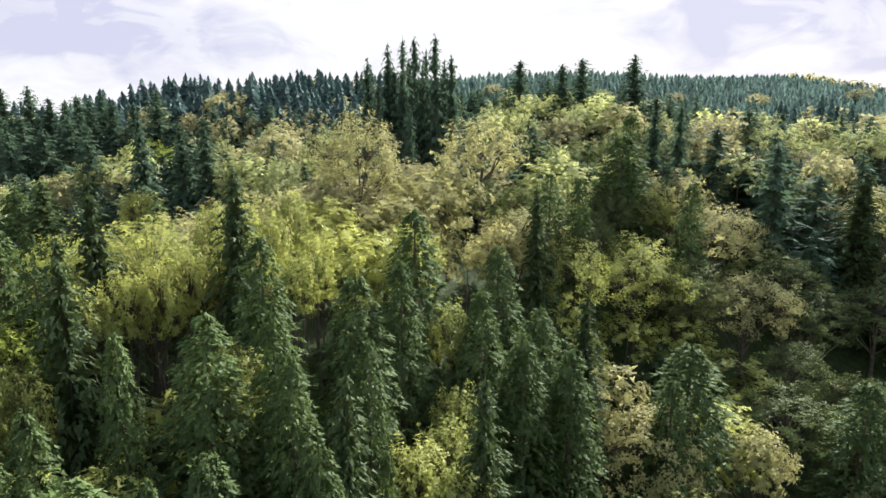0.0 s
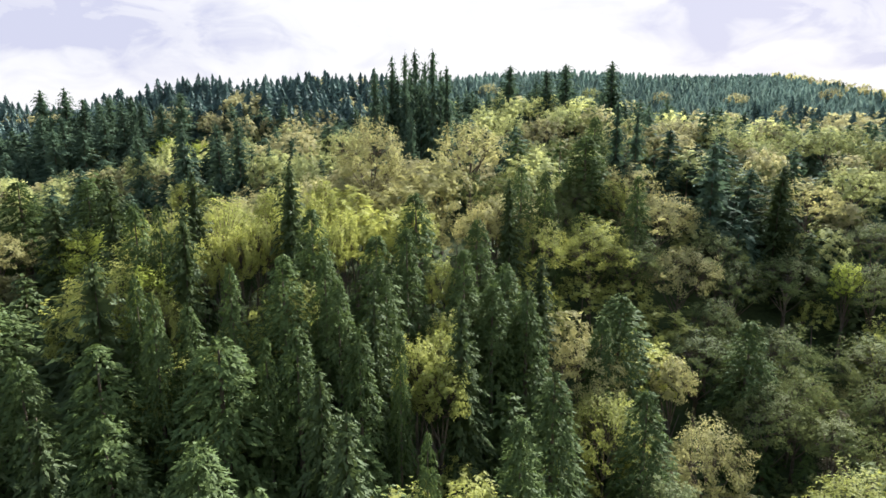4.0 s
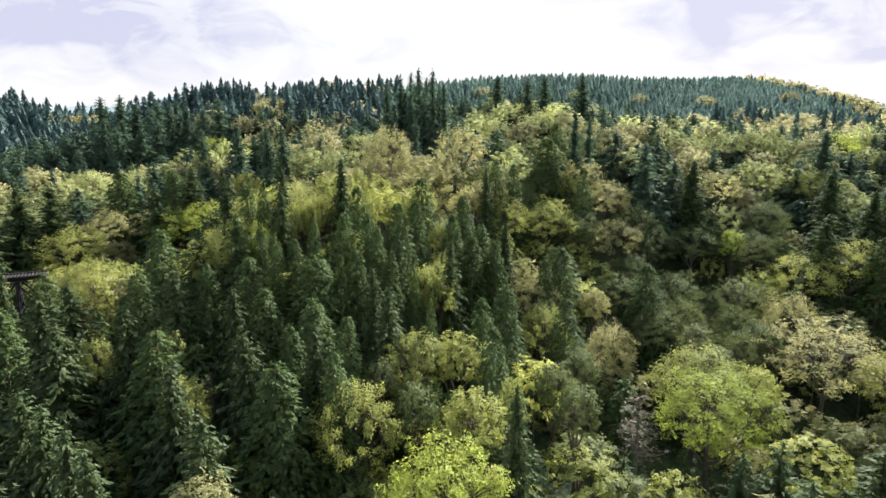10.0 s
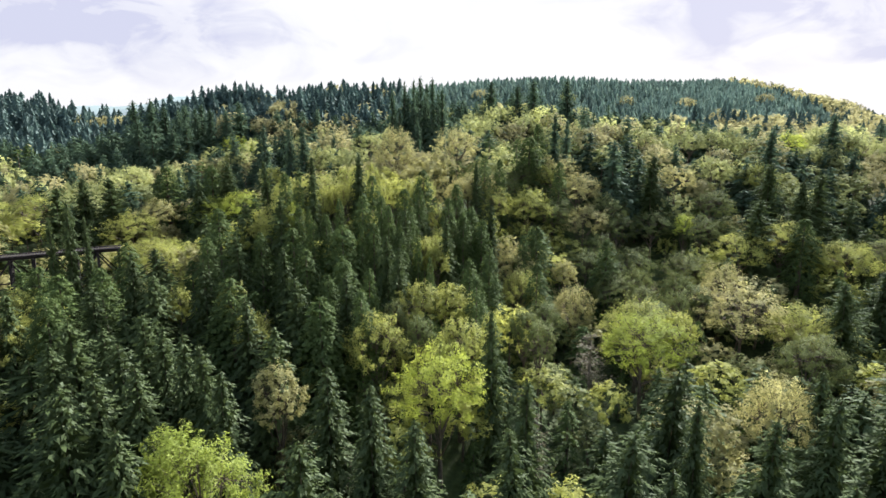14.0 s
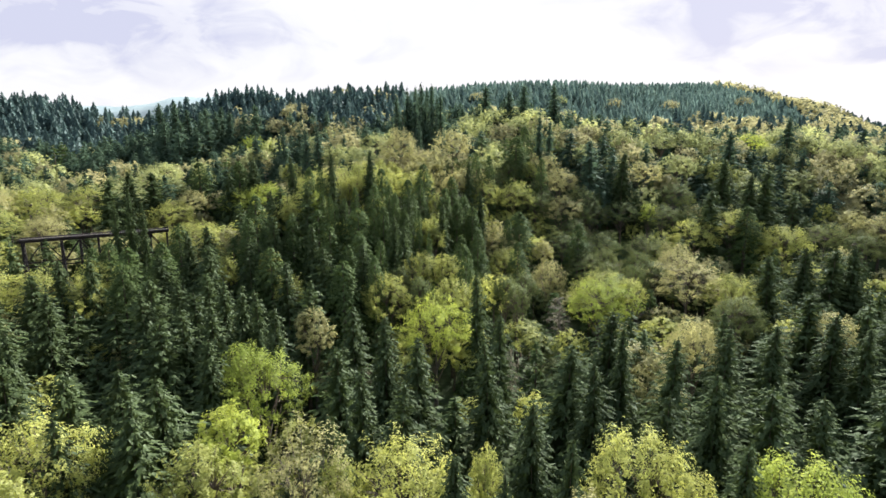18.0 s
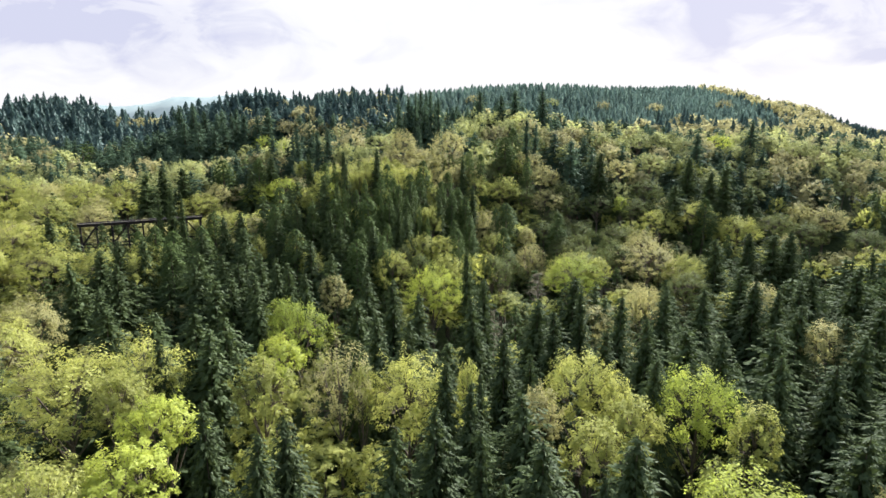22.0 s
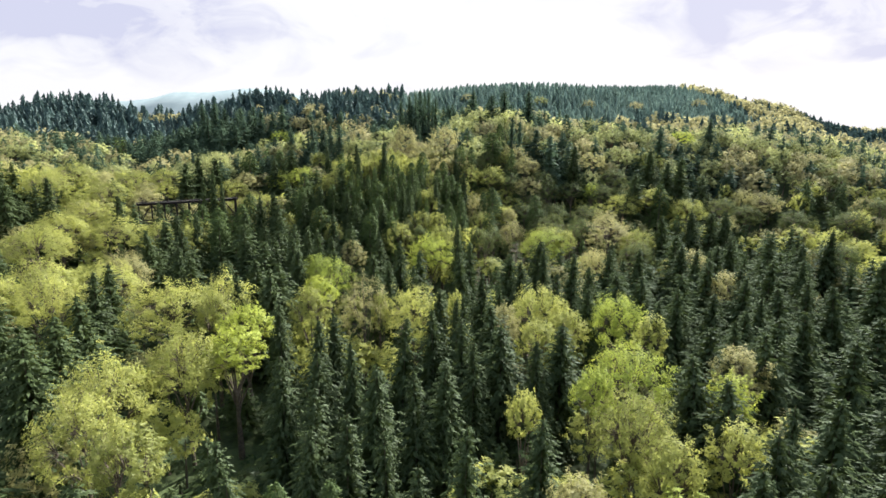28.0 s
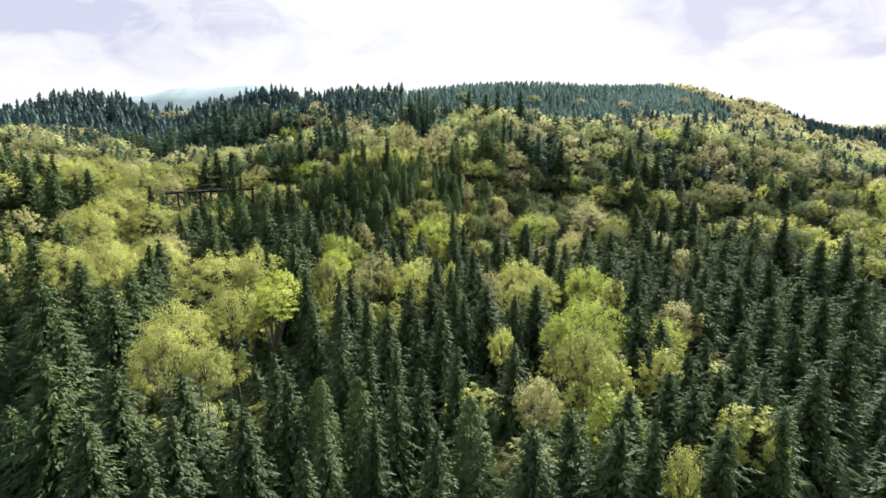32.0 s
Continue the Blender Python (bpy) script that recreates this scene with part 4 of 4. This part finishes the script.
# ---- the woods between and behind them, too many to count ----
def woods(name, label, leafy, woody, shapes, x, y, h, r, size, rng, kind="stuff"):
    """Many trees as one mesh: each a turned, scaled copy of one of the shapes."""
    vs, fs, ms, tints, n = [], [], [], [], 0
    z = ground(x, y) - 0.3
    pick = rng.integers(len(shapes), size=len(x))
    turn = rng.uniform(0, 6.28, len(x))
    for k, (wood, crown) in enumerate(shapes):
        wt3 = [np.stack([wood[1][:, 0], wood[1][:, 1], wood[1][:, 2]], 1), np.stack([wood[1][:, 0], wood[1][:, 2], wood[1][:, 3]], 1)]
        sv = np.concatenate([wood[0], crown[0]])
        sf = np.concatenate([*wt3, crown[1] + len(wood[0])])
        sm = np.r_[np.ones(2 * len(wood[1]), int), np.zeros(len(crown[1]), int)]
        sel = np.flatnonzero(pick == k)
        if not len(sel):
            continue
        c, s = np.cos(turn[sel])[:, None], np.sin(turn[sel])[:, None]
        sr, sh = (r[sel] / size[1])[:, None], (h[sel] / size[0])[:, None]
        px = x[sel][:, None] + sr * (c * sv[:, 0] - s * sv[:, 1])
        py = y[sel][:, None] + sr * (s * sv[:, 0] + c * sv[:, 1])
        pz = z[sel][:, None] + sh * sv[:, 2]
        vs.append(np.stack([px, py, pz], -1).reshape(-1, 3))
        fs.append((sf[None] + (np.arange(len(sel)) * len(sv))[:, None, None]).reshape(-1, 3) + n)
        ms.append(np.tile(sm, len(sel)))
        tints.append(np.repeat(rng.uniform(-0.5, 0.5, len(sel)), len(sv)))
        n += len(sel) * len(sv)
    if not vs:
        return None
    ob = new(name, mesh_from(name, np.concatenate(vs), np.concatenate(fs), [leafy, woody], np.concatenate(ms)))
    tint = ob.data.attributes.new("tint", "FLOAT", "POINT")
    tint.data.foreach_set("value", np.concatenate(tints).astype(np.float32))
    return tagged(ob, label, "woods", kind=kind)


fill = np.random.default_rng(17)
P = np.array([(a[1], a[2], a[4]) for a in planted])
K = np.array([a[0] for a in planted])


def in_view(x, y, margin):
    return np.abs(x - 2) < 0.76 * (y + 224) + margin


def jittered(x0, x1, y0, y1, step):
    gx, gy = np.meshgrid(np.arange(x0, x1, step), np.arange(y0, y1, step))
    gx = gx + (np.arange(gx.shape[0])[:, None] % 2) * step / 2
    return gx.ravel() + fill.uniform(-0.42, 0.42, gx.size) * step, gy.ravel() + fill.uniform(-0.42, 0.42, gx.size) * step


x, y = jittered(-330, 330, -215, 235, 6.5)
keep = in_view(x, y, 45)
# the bramble clearing and the trestle's gap stay open
keep &= ((x + 74) / 10) ** 2 + ((y + 106) / 17) ** 2 > 1
keep &= ~((np.abs((x + 101) * 0.46 - (y - 46) * 0.89) < 3.5) & (np.abs((x + 101) * 0.89 + (y - 46) * 0.46) < 24))
keep &= ((x - 66) / 6) ** 2 + ((y - 14) / 8) ** 2 > 1
x, y = x[keep], y[keep]
d2 = (x[:, None] - P[None, :, 0]) ** 2 + (y[:, None] - P[None, :, 1]) ** 2
near3 = np.argsort(d2, 1)[:, :3]
own = np.sqrt(d2[np.arange(len(x)), near3[:, 0]])
keep = own > np.clip(P[near3[:, 0], 2] * 0.7, 3.0, 5.0)
x, y, near3, own = x[keep], y[keep], near3[keep], own[keep]
kind = K[near3[np.arange(len(x)), fill.choice(3, len(x), p=(0.6, 0.25, 0.15))]]
kind = np.where(np.isin(kind, ("T", "G")), "M", kind)
kind = np.where(np.isin(kind, ("Z", "R")), "F", np.where(kind == "P", "M", np.where(kind == "Q", "O", kind)))
kind = np.where((kind == "S") & (fill.uniform(size=len(x)) < 0.8), "C", kind)
kind = np.where((kind == "D") & (fill.uniform(size=len(x)) < 0.5), "M", kind)
# the far side of the spur carries broadleaf woods with few firs
kind = np.where((y > 125) & (x > 8) & np.isin(kind, ("F", "C")) & (fill.uniform(size=len(x)) < 0.35), "M", kind)
kind = np.where((y > -20) & (y <= 125) & np.isin(kind, ("F", "C")) & (fill.uniform(size=len(x)) < 0.12), "M", kind)
# young firs come up among the broadleaf woods
kind = np.where((np.abs(x) > 25) & np.isin(kind, ("M", "O", "D")) & (fill.uniform(size=len(x)) < np.where((x > 25) & (y > 20), np.where(y > 130, 0.4, 0.22), 0.28)), "F", kind)
thin = fill.uniform(size=len(x)) < np.where(np.isin(kind, ("F", "C")), np.where(y < 0, 0.55, 0.2), 0.2)
x, y, own, kind = x[~thin], y[~thin], own[~thin], kind[~thin]
lone = own > 45          # beyond the planted stands: mixed by drifts
drift = np.array([noise.noise(Vector((a * 0.018, b * 0.018, 7.0))) for a, b in zip(x, y)])
kind = np.where(lone, np.where(drift > np.where((x > 50) & (y > 40), -0.12, 0.12), "M", np.where(drift > 0.02, "C", "F")), kind)
kind = np.where((np.abs(x) > 35) & (kind == "M") & (fill.uniform(size=len(x)) < 0.38), "O", kind)
tall = {"F": (24, 5.8), "C": (22, 4.2), "M": (18, 4.9), "O": (18, 4.9), "D": (15, 4.8), "S": (15, 2.6)}
low = {
    "F": ([conifer_shape(71, gap=1.45, spokes=6, sprays=8, size=0.66, sides=3), conifer_shape(72, gap=1.45, spokes=6, sprays=8, size=0.66, droop=0.55, sides=3), conifer_shape(73, gap=1.5, spokes=6, sprays=8, size=0.66, bare=0.18, ragged=0.35, sides=3)], (28.0, 5.0)),
    "C": ([cedar_shape(74, clumps=1100, size=0.66), cedar_shape(75, clumps=1100, size=0.66)], (25.0, 4.2)),
    "B": ([broadleaf_shape(76, tips=54, each=15, size=0.66, inner=0.68, twigs=False), broadleaf_shape(77, tips=54, each=15, size=0.66, lumps=0.2, inner=0.68, twigs=False), broadleaf_shape(78, tips=50, each=16, size=0.68, base=0.36, inner=0.68, twigs=False)], (20.0, 5.5)),
    "S": ([snag_shape(79, boughs=16)], (20.0, 3.0)),
}
far_low = {
    "F": ([conifer_shape(81, gap=1.6, spokes=6, sprays=6, size=0.95, sides=3), conifer_shape(82, gap=1.6, spokes=6, sprays=6, size=0.95, droop=0.5, sides=3), conifer_shape(83, gap=1.7, spokes=6, sprays=6, size=0.95, bare=0.15, ragged=0.3, sides=3)], (28.0, 5.0)),
    "C": ([cedar_shape(84, clumps=560, size=0.95), cedar_shape(85, clumps=560, size=0.95)], (25.0, 4.2)),
    "B": ([broadleaf_shape(86, tips=36, each=8, size=1.0, inner=0.68, twigs=False), broadleaf_shape(87, tips=36, each=8, size=1.0, lumps=0.2, inner=0.68, twigs=False)], (20.0, 5.5)),
    "S": ([snag_shape(89, boughs=6)], (20.0, 3.0)),
}
WOODS = {
    "F": ("fir_woods", "dense dark green fir woods on the valley sides", NEEDLE, BARK, "F"),
    "C": ("cedar_woods", "dense mid-green cedar woods on the spur", CEDAR, BARK, "C"),
    "M": ("maple_woods", "maple woods in yellow-green spring leaf", MAPLE, BARK, "B"),
    "O": ("budding_woods", "golden-brown budding woods on the slopes", GOLD, BARK, "B"),
    "D": ("willow_woods", "dull olive thickets in the hollow", OLIVE, BARK, "B"),
    "S": ("bare_woods", "bare grey lichen-hung trees in the valley", LICHEN, PALEBARK, "S"),
}
# no filling tree may rise in front of a planted one
cap = np.full(len(x), 99.0)
shown = np.array([{"F": 0.7, "R": 0.62, "C": 0.68, "S": 0.5, "Z": 0.1}.get(a[0], 0.64) * a[3] for a in planted])
lie = ground(x, y)
for px, py, pr, ph in zip(P[:, 0], P[:, 1], P[:, 2], shown):
    ahead = py - y
    at = (np.abs(x - px) < pr * 0.7 + 3.0) & (ahead > -1.0) & (ahead < 26)
    cap[at] = np.minimum(cap[at], ph + ground_at(px, py) - lie[at] + (0.4 if py < 70 else 0.2) * np.maximum(ahead[at], 0))
for k, (name, label, leafy, woody, form) in WOODS.items():
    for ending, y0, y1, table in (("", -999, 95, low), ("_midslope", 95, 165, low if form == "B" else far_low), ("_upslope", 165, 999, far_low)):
        h0, r0 = tall[k]
        sel = np.flatnonzero((kind == k) & (y >= y0) & (y < y1) & (cap > (7.0 if k in "FC" else 6.0)))
        n = len(sel)
        if n:
            h = np.minimum(h0 * fill.uniform(0.6, 1.1, n), cap[sel] * fill.uniform(0.85, 1.0, n))
            if k in "FC":      # young conifers only, on the spur and the slopes behind
                h = np.where(y[sel] > 42, h * 0.85, np.where(y[sel] < 0, h * 0.72, h))
            r = r0 * fill.uniform(0.75, 1.25, n) * np.clip(h / (0.75 * h0), 0.38, 1.1)
            # past y 95, fir, maple and budding colours with painted haze take over
            woods(name + ending, label, leafy if not ending else {"F": HAZED_FIR, "M": HAZED_MAPLE, "O": HAZED_GOLD}.get(k, leafy), woody, table[form][0], x[sel], y[sel], h, r, table[form][1], fill)

# the hills behind
x, y = jittered(-560, 740, 235, 610, 5.6)
keep = in_view(x, y, 40)
x, y = x[keep], y[keep]
drift = np.array([noise.noise(Vector((a * 0.014, b * 0.014, 1.0))) + 0.5 * noise.noise(Vector((a * 0.05, b * 0.05, 4.0))) for a, b in zip(x, y)])
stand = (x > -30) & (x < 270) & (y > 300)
gold = ~stand & (drift > np.where(x > 255, np.where(y < 430, -0.08, 0.14), np.where(x > -5, np.where(y < 310, -0.35, 0.0), np.where((y < 310) & (x > -160), 0.3, 0.42))))
gold &= fill.uniform(size=len(x)) < 0.72
dark = ~stand & ~gold & (fill.uniform(size=len(x)) < 0.75)
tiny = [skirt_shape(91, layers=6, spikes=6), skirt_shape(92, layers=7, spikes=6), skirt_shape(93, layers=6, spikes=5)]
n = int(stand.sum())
woods("young_fir_stand", "even stand of young firs on the far hill, tinted blue-green for haze", HAZED_STAND, BARK, tiny, x[stand], y[stand], fill.uniform(13, 16.5, n), fill.uniform(2.4, 3.4, n), (28.0, 4.2), fill)
n = int(dark.sum())
woods("ridge_firs", "dark fir woods along the far ridges, tinted blue for haze", HAZED_RIDGE, BARK, [skirt_shape(94, layers=12, spikes=5), skirt_shape(95, layers=11, spikes=5), skirt_shape(96, layers=12, spikes=5, bare=0.15), skirt_shape(97, layers=13, spikes=5, bare=0.1)], x[dark], y[dark], np.where(x[dark] > 255, 0.72, np.where(x[dark] < -250, 1.12, 1.0)) * (13 + 11 * fill.uniform(0, 1, n) ** 1.4), fill.uniform(3.0, 5.0, n), (28.0, 4.2), fill)
n = int(gold.sum())
woods("ridge_broadleaf_woods", "golden-green broadleaf woods on the far slopes, paled for haze", HAZED_GOLD, BARK, [broadleaf_shape(46, tips=15, each=4, size=2.1, inner=0.7, twigs=False), broadleaf_shape(47, tips=16, each=4, size=2.1, lumps=0.2, inner=0.68, twigs=False)], x[gold], y[gold], fill.uniform(12, 18, n), fill.uniform(3.6, 5.4, n), (20.0, 5.5), fill)

# the same woods go on beside and behind the line of flight
x, y = jittered(-440, 440, -400, 300, 12.5)
keep = ~in_view(x, y, 45) | ((y < -215) & in_view(x, y, 45))
x, y = x[keep], y[keep]
drift = np.array([noise.noise(Vector((a * 0.02, b * 0.02, 5.0))) for a, b in zip(x, y)])
leafy_ = drift > 0.1
bushy = [broadleaf_shape(48, tips=14, each=3, size=2.4, inner=0.68, twigs=False)]
for sel, name, label, mats, shapes, size, hh, rr in (
        (~leafy_, "side_firs", "dark fir woods beyond the valley", (NEEDLE, BARK), tiny, (28.0, 4.2), (16, 27), (3.4, 5.2)),
        (leafy_, "side_maples", "yellow-green maple woods beyond the valley", (MAPLE, BARK), bushy, (20.0, 5.5), (11, 17), (4.0, 6.0))):
    n = int(sel.sum())
    woods(name, label, mats[0], mats[1], shapes, x[sel], y[sel], fill.uniform(*hh, n), fill.uniform(*rr, n), size, fill)

# undergrowth where the floor shows
x, y = jittered(-140, 160, -215, 90, 7.0)
keep = in_view(x, y, 10)
x, y = x[keep], y[keep]
n = len(x)
bush = [broadleaf_shape(97, height=3.0, radius=2.2, tips=8, each=4, size=0.9, base=0.0, spread=0.2, inner=0.68, twigs=False), broadleaf_shape(98, height=3.0, radius=2.2, tips=9, each=4, size=0.8, base=0.0, spread=0.2, inner=0.68, twigs=False)]
woods("undergrowth", "green bramble and fern undergrowth on the valley floor", SHRUB, BARK, bush, x, y, fill.uniform(0.8, 3.4, n), fill.uniform(1.2, 3.0, n), (3.0, 2.2), fill)

# bramble and grass in the open places
def thicket(cx, cy, wx, wy, n):
    a, r = fill.uniform(0, 6.28, n), np.sqrt(fill.uniform(0, 1, n))
    return cx + np.cos(a) * r * wx, cy + np.sin(a) * r * wy


tuft = [broadleaf_shape(101, height=1.0, radius=1.2, tips=10, each=5, size=0.5, base=0.0, spread=0.25, twigs=False), broadleaf_shape(102, height=1.0, radius=1.2, tips=8, each=6, size=0.42, base=0.0, spread=0.3, twigs=False)]
spots = [thicket(-75, -106, 11, 18, 420), thicket(66, 14, 9, 12, 200), thicket(48, -12, 12, 10, 120)]
x, y = np.concatenate([s[0] for s in spots]), np.concatenate([s[1] for s in spots])
woods("bramble_thicket", "low bright green bramble and grass in the clearings", GRASS, BARK, tuft, x, y, fill.uniform(0.4, 1.6, len(x)), fill.uniform(0.8, 1.9, len(x)), (1.0, 1.2), fill)


# ---- the timber trestle ----
def box(bm, a, b, w, h):
    """A beam from a to b, w wide and h high."""
    a, b = Vector(a), Vector(b)
    d = (b - a).normalized()
    side = d.cross(Vector((0, 0, 1)))
    side = Vector((1, 0, 0)) if side.length < 1e-3 else side.normalized()
    up = side.cross(d)
    vs = [bm.verts.new(p + side * (sx * w / 2) + up * (sy * h / 2)) for p in (a, b) for sx, sy in ((-1, -1), (1, -1), (1, 1), (-1, 1))]
    for q in ((3, 2, 1, 0), (4, 5, 6, 7), (0, 1, 5, 4), (1, 2, 6, 5), (2, 3, 7, 6), (3, 0, 4, 7)):
        bm.faces.new([vs[i] for i in q])


def part(name, bm, mat, parent, label=""):
    me = bpy.data.meshes.new(name)
    bmesh.ops.recalc_face_normals(bm, faces=bm.faces)
    bm.to_mesh(me)
    bm.free()
    me.materials.append(mat)
    ob = new(name, me)
    ob.parent = parent
    if label:
        tagged(ob, label)
    return ob


def beam(name, parent, a, b, w, h, label=""):
    bm = bmesh.new()
    box(bm, a, b, w, h)
    return part(name, bm, TIMBER, parent, label)


END_A, END_B, DECK = Vector((-117, 38.1, 52.3)), Vector((-83, 56.1, 52.3)), 52.3
along = (END_B - END_A).normalized()
across = Vector((-along.y, along.x, 0))
length = (END_B - END_A).length
trestle = new("trestle_bridge")
tagged(trestle, "old dark timber railway trestle across the wooded gully", "trestle bridge")
trestle.matrix_basis = Matrix.Identity(4)
for s in (-1.3, 1.3):
    beam("stringer", trestle, END_A + across * s - Vector((0, 0, 0.45)), END_B + across * s - Vector((0, 0, 0.45)), 0.45, 0.6)
for s in (-2.0, 2.0):
    beam("guard_timber", trestle, END_A + across * s + Vector((0, 0, 0.12)), END_B + across * s + Vector((0, 0, 0.12)), 0.25, 0.3)
bm = bmesh.new()
k = 0.0
while k < length:
    c = END_A + along * k
    box(bm, c - across * 2.3, c + across * 2.3, 0.25, 0.2)
    k += 0.62
part("ties", bm, TIMBER, trestle, "close row of dark timber ties")
bents = int(length // 4.7)
feet = []
for i in range(bents + 1):
    c = END_A + along * (0.6 + i * (length - 1.2) / bents)
    g = ground_at(c.x, c.y) - 0.5
    drop = DECK - 0.9 - g
    beam("cap", trestle, c - across * 2.2 - Vector((0, 0, 0.9)), c + across * 2.2 - Vector((0, 0, 0.9)), 0.4, 0.4)
    tops = (-1.7, -0.6, 0.6, 1.7)
    batter = (-0.2, -0.04, 0.04, 0.2)
    foot = []
    for s, q in zip(tops, batter):
        a = c + across * s - Vector((0, 0, 1.0))
        b = c + across * (s + q * drop) - Vector((0, 0, 0.9 + drop))
        beam("post", trestle, a, b, 0.36, 0.36)
        foot.append((a, b))
    level = 1
    while level * 6.5 < drop:
        t0, t1 = (level - 1) * 6.5 / drop, min(1.0, level * 6.5 / drop)
        l0, l1 = foot[0][0].lerp(foot[0][1], t0), foot[0][0].lerp(foot[0][1], t1)
        r0, r1 = foot[3][0].lerp(foot[3][1], t0), foot[3][0].lerp(foot[3][1], t1)
        beam("sill", trestle, l1, r1, 0.3, 0.3)
        for a, b in ((l0, r1), (r0, l1)):
            beam("cross_brace", trestle, a + along * 0.22, b + along * 0.22, 0.12, 0.26)
        level += 1
    feet.append(foot)
for i in range(bents):
    for s in (0, 3):
        (a0, b0), (a1, b1) = feet[i][s], feet[i + 1][s]
        n0, n1 = (a0.z - b0.z), (a1.z - b1.z)
        for z in (6.5, 13.0):
            if z < n0 and z < n1:
                beam("girt", trestle, a0.lerp(b0, z / n0), a1.lerp(b1, z / n1), 0.2, 0.3)
        if n0 > 7 and n1 > 7:
            p, q = (a0, a1.lerp(b1, 6.5 / n1)) if i % 2 else (a0.lerp(b0, 6.5 / n0), a1)
            beam("long_brace", trestle, p, q, 0.14, 0.28)


# ---- mountain on the horizon, haze painted into its colour ----
def mountain(name, label, y0, crest):
    """A long far ridge: its crest runs over the given (x, height)."""
    cx = np.linspace(crest[0][0], crest[-1][0], 160)
    cz = np.interp(cx, [c[0] for c in crest], [c[1] for c in crest])
    cz = np.convolve(np.pad(cz, 4, mode="edge"), np.ones(9) / 9, "valid")
    cz = cz + np.array([4 * noise.fractal(Vector((a * 0.012, 0.3, 0)), 0.7, 2.0, 4) for a in cx])
    rows = []
    for back_, share in ((-600, 0.0), (-400, 0.33), (-200, 0.67), (0, 1.0), (6, 0.97), (80, 0.0)):
        rows.append(np.c_[cx, np.full(160, y0 + back_) + 20 * np.sin(cx * 0.01), share * cz])
    v = np.concatenate(rows)
    i = (np.arange(5)[:, None] * 160 + np.arange(159)[None]).ravel()
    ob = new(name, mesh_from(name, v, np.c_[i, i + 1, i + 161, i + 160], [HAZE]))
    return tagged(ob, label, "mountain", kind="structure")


mountain("backdrop", "wooded mountain with haze painted into its pale blue-green colour", 3300, [(-2700, 60), (-2250, 150), (-2004, 183), (-1850, 176), (-1747, 183), (-1651, 194), (-1560, 218), (-1477, 236), (-1380, 222), (-1275, 231), (-1192, 248), (-1094, 256), (-997, 250), (-700, 190), (-300, 90), (200, 20)])
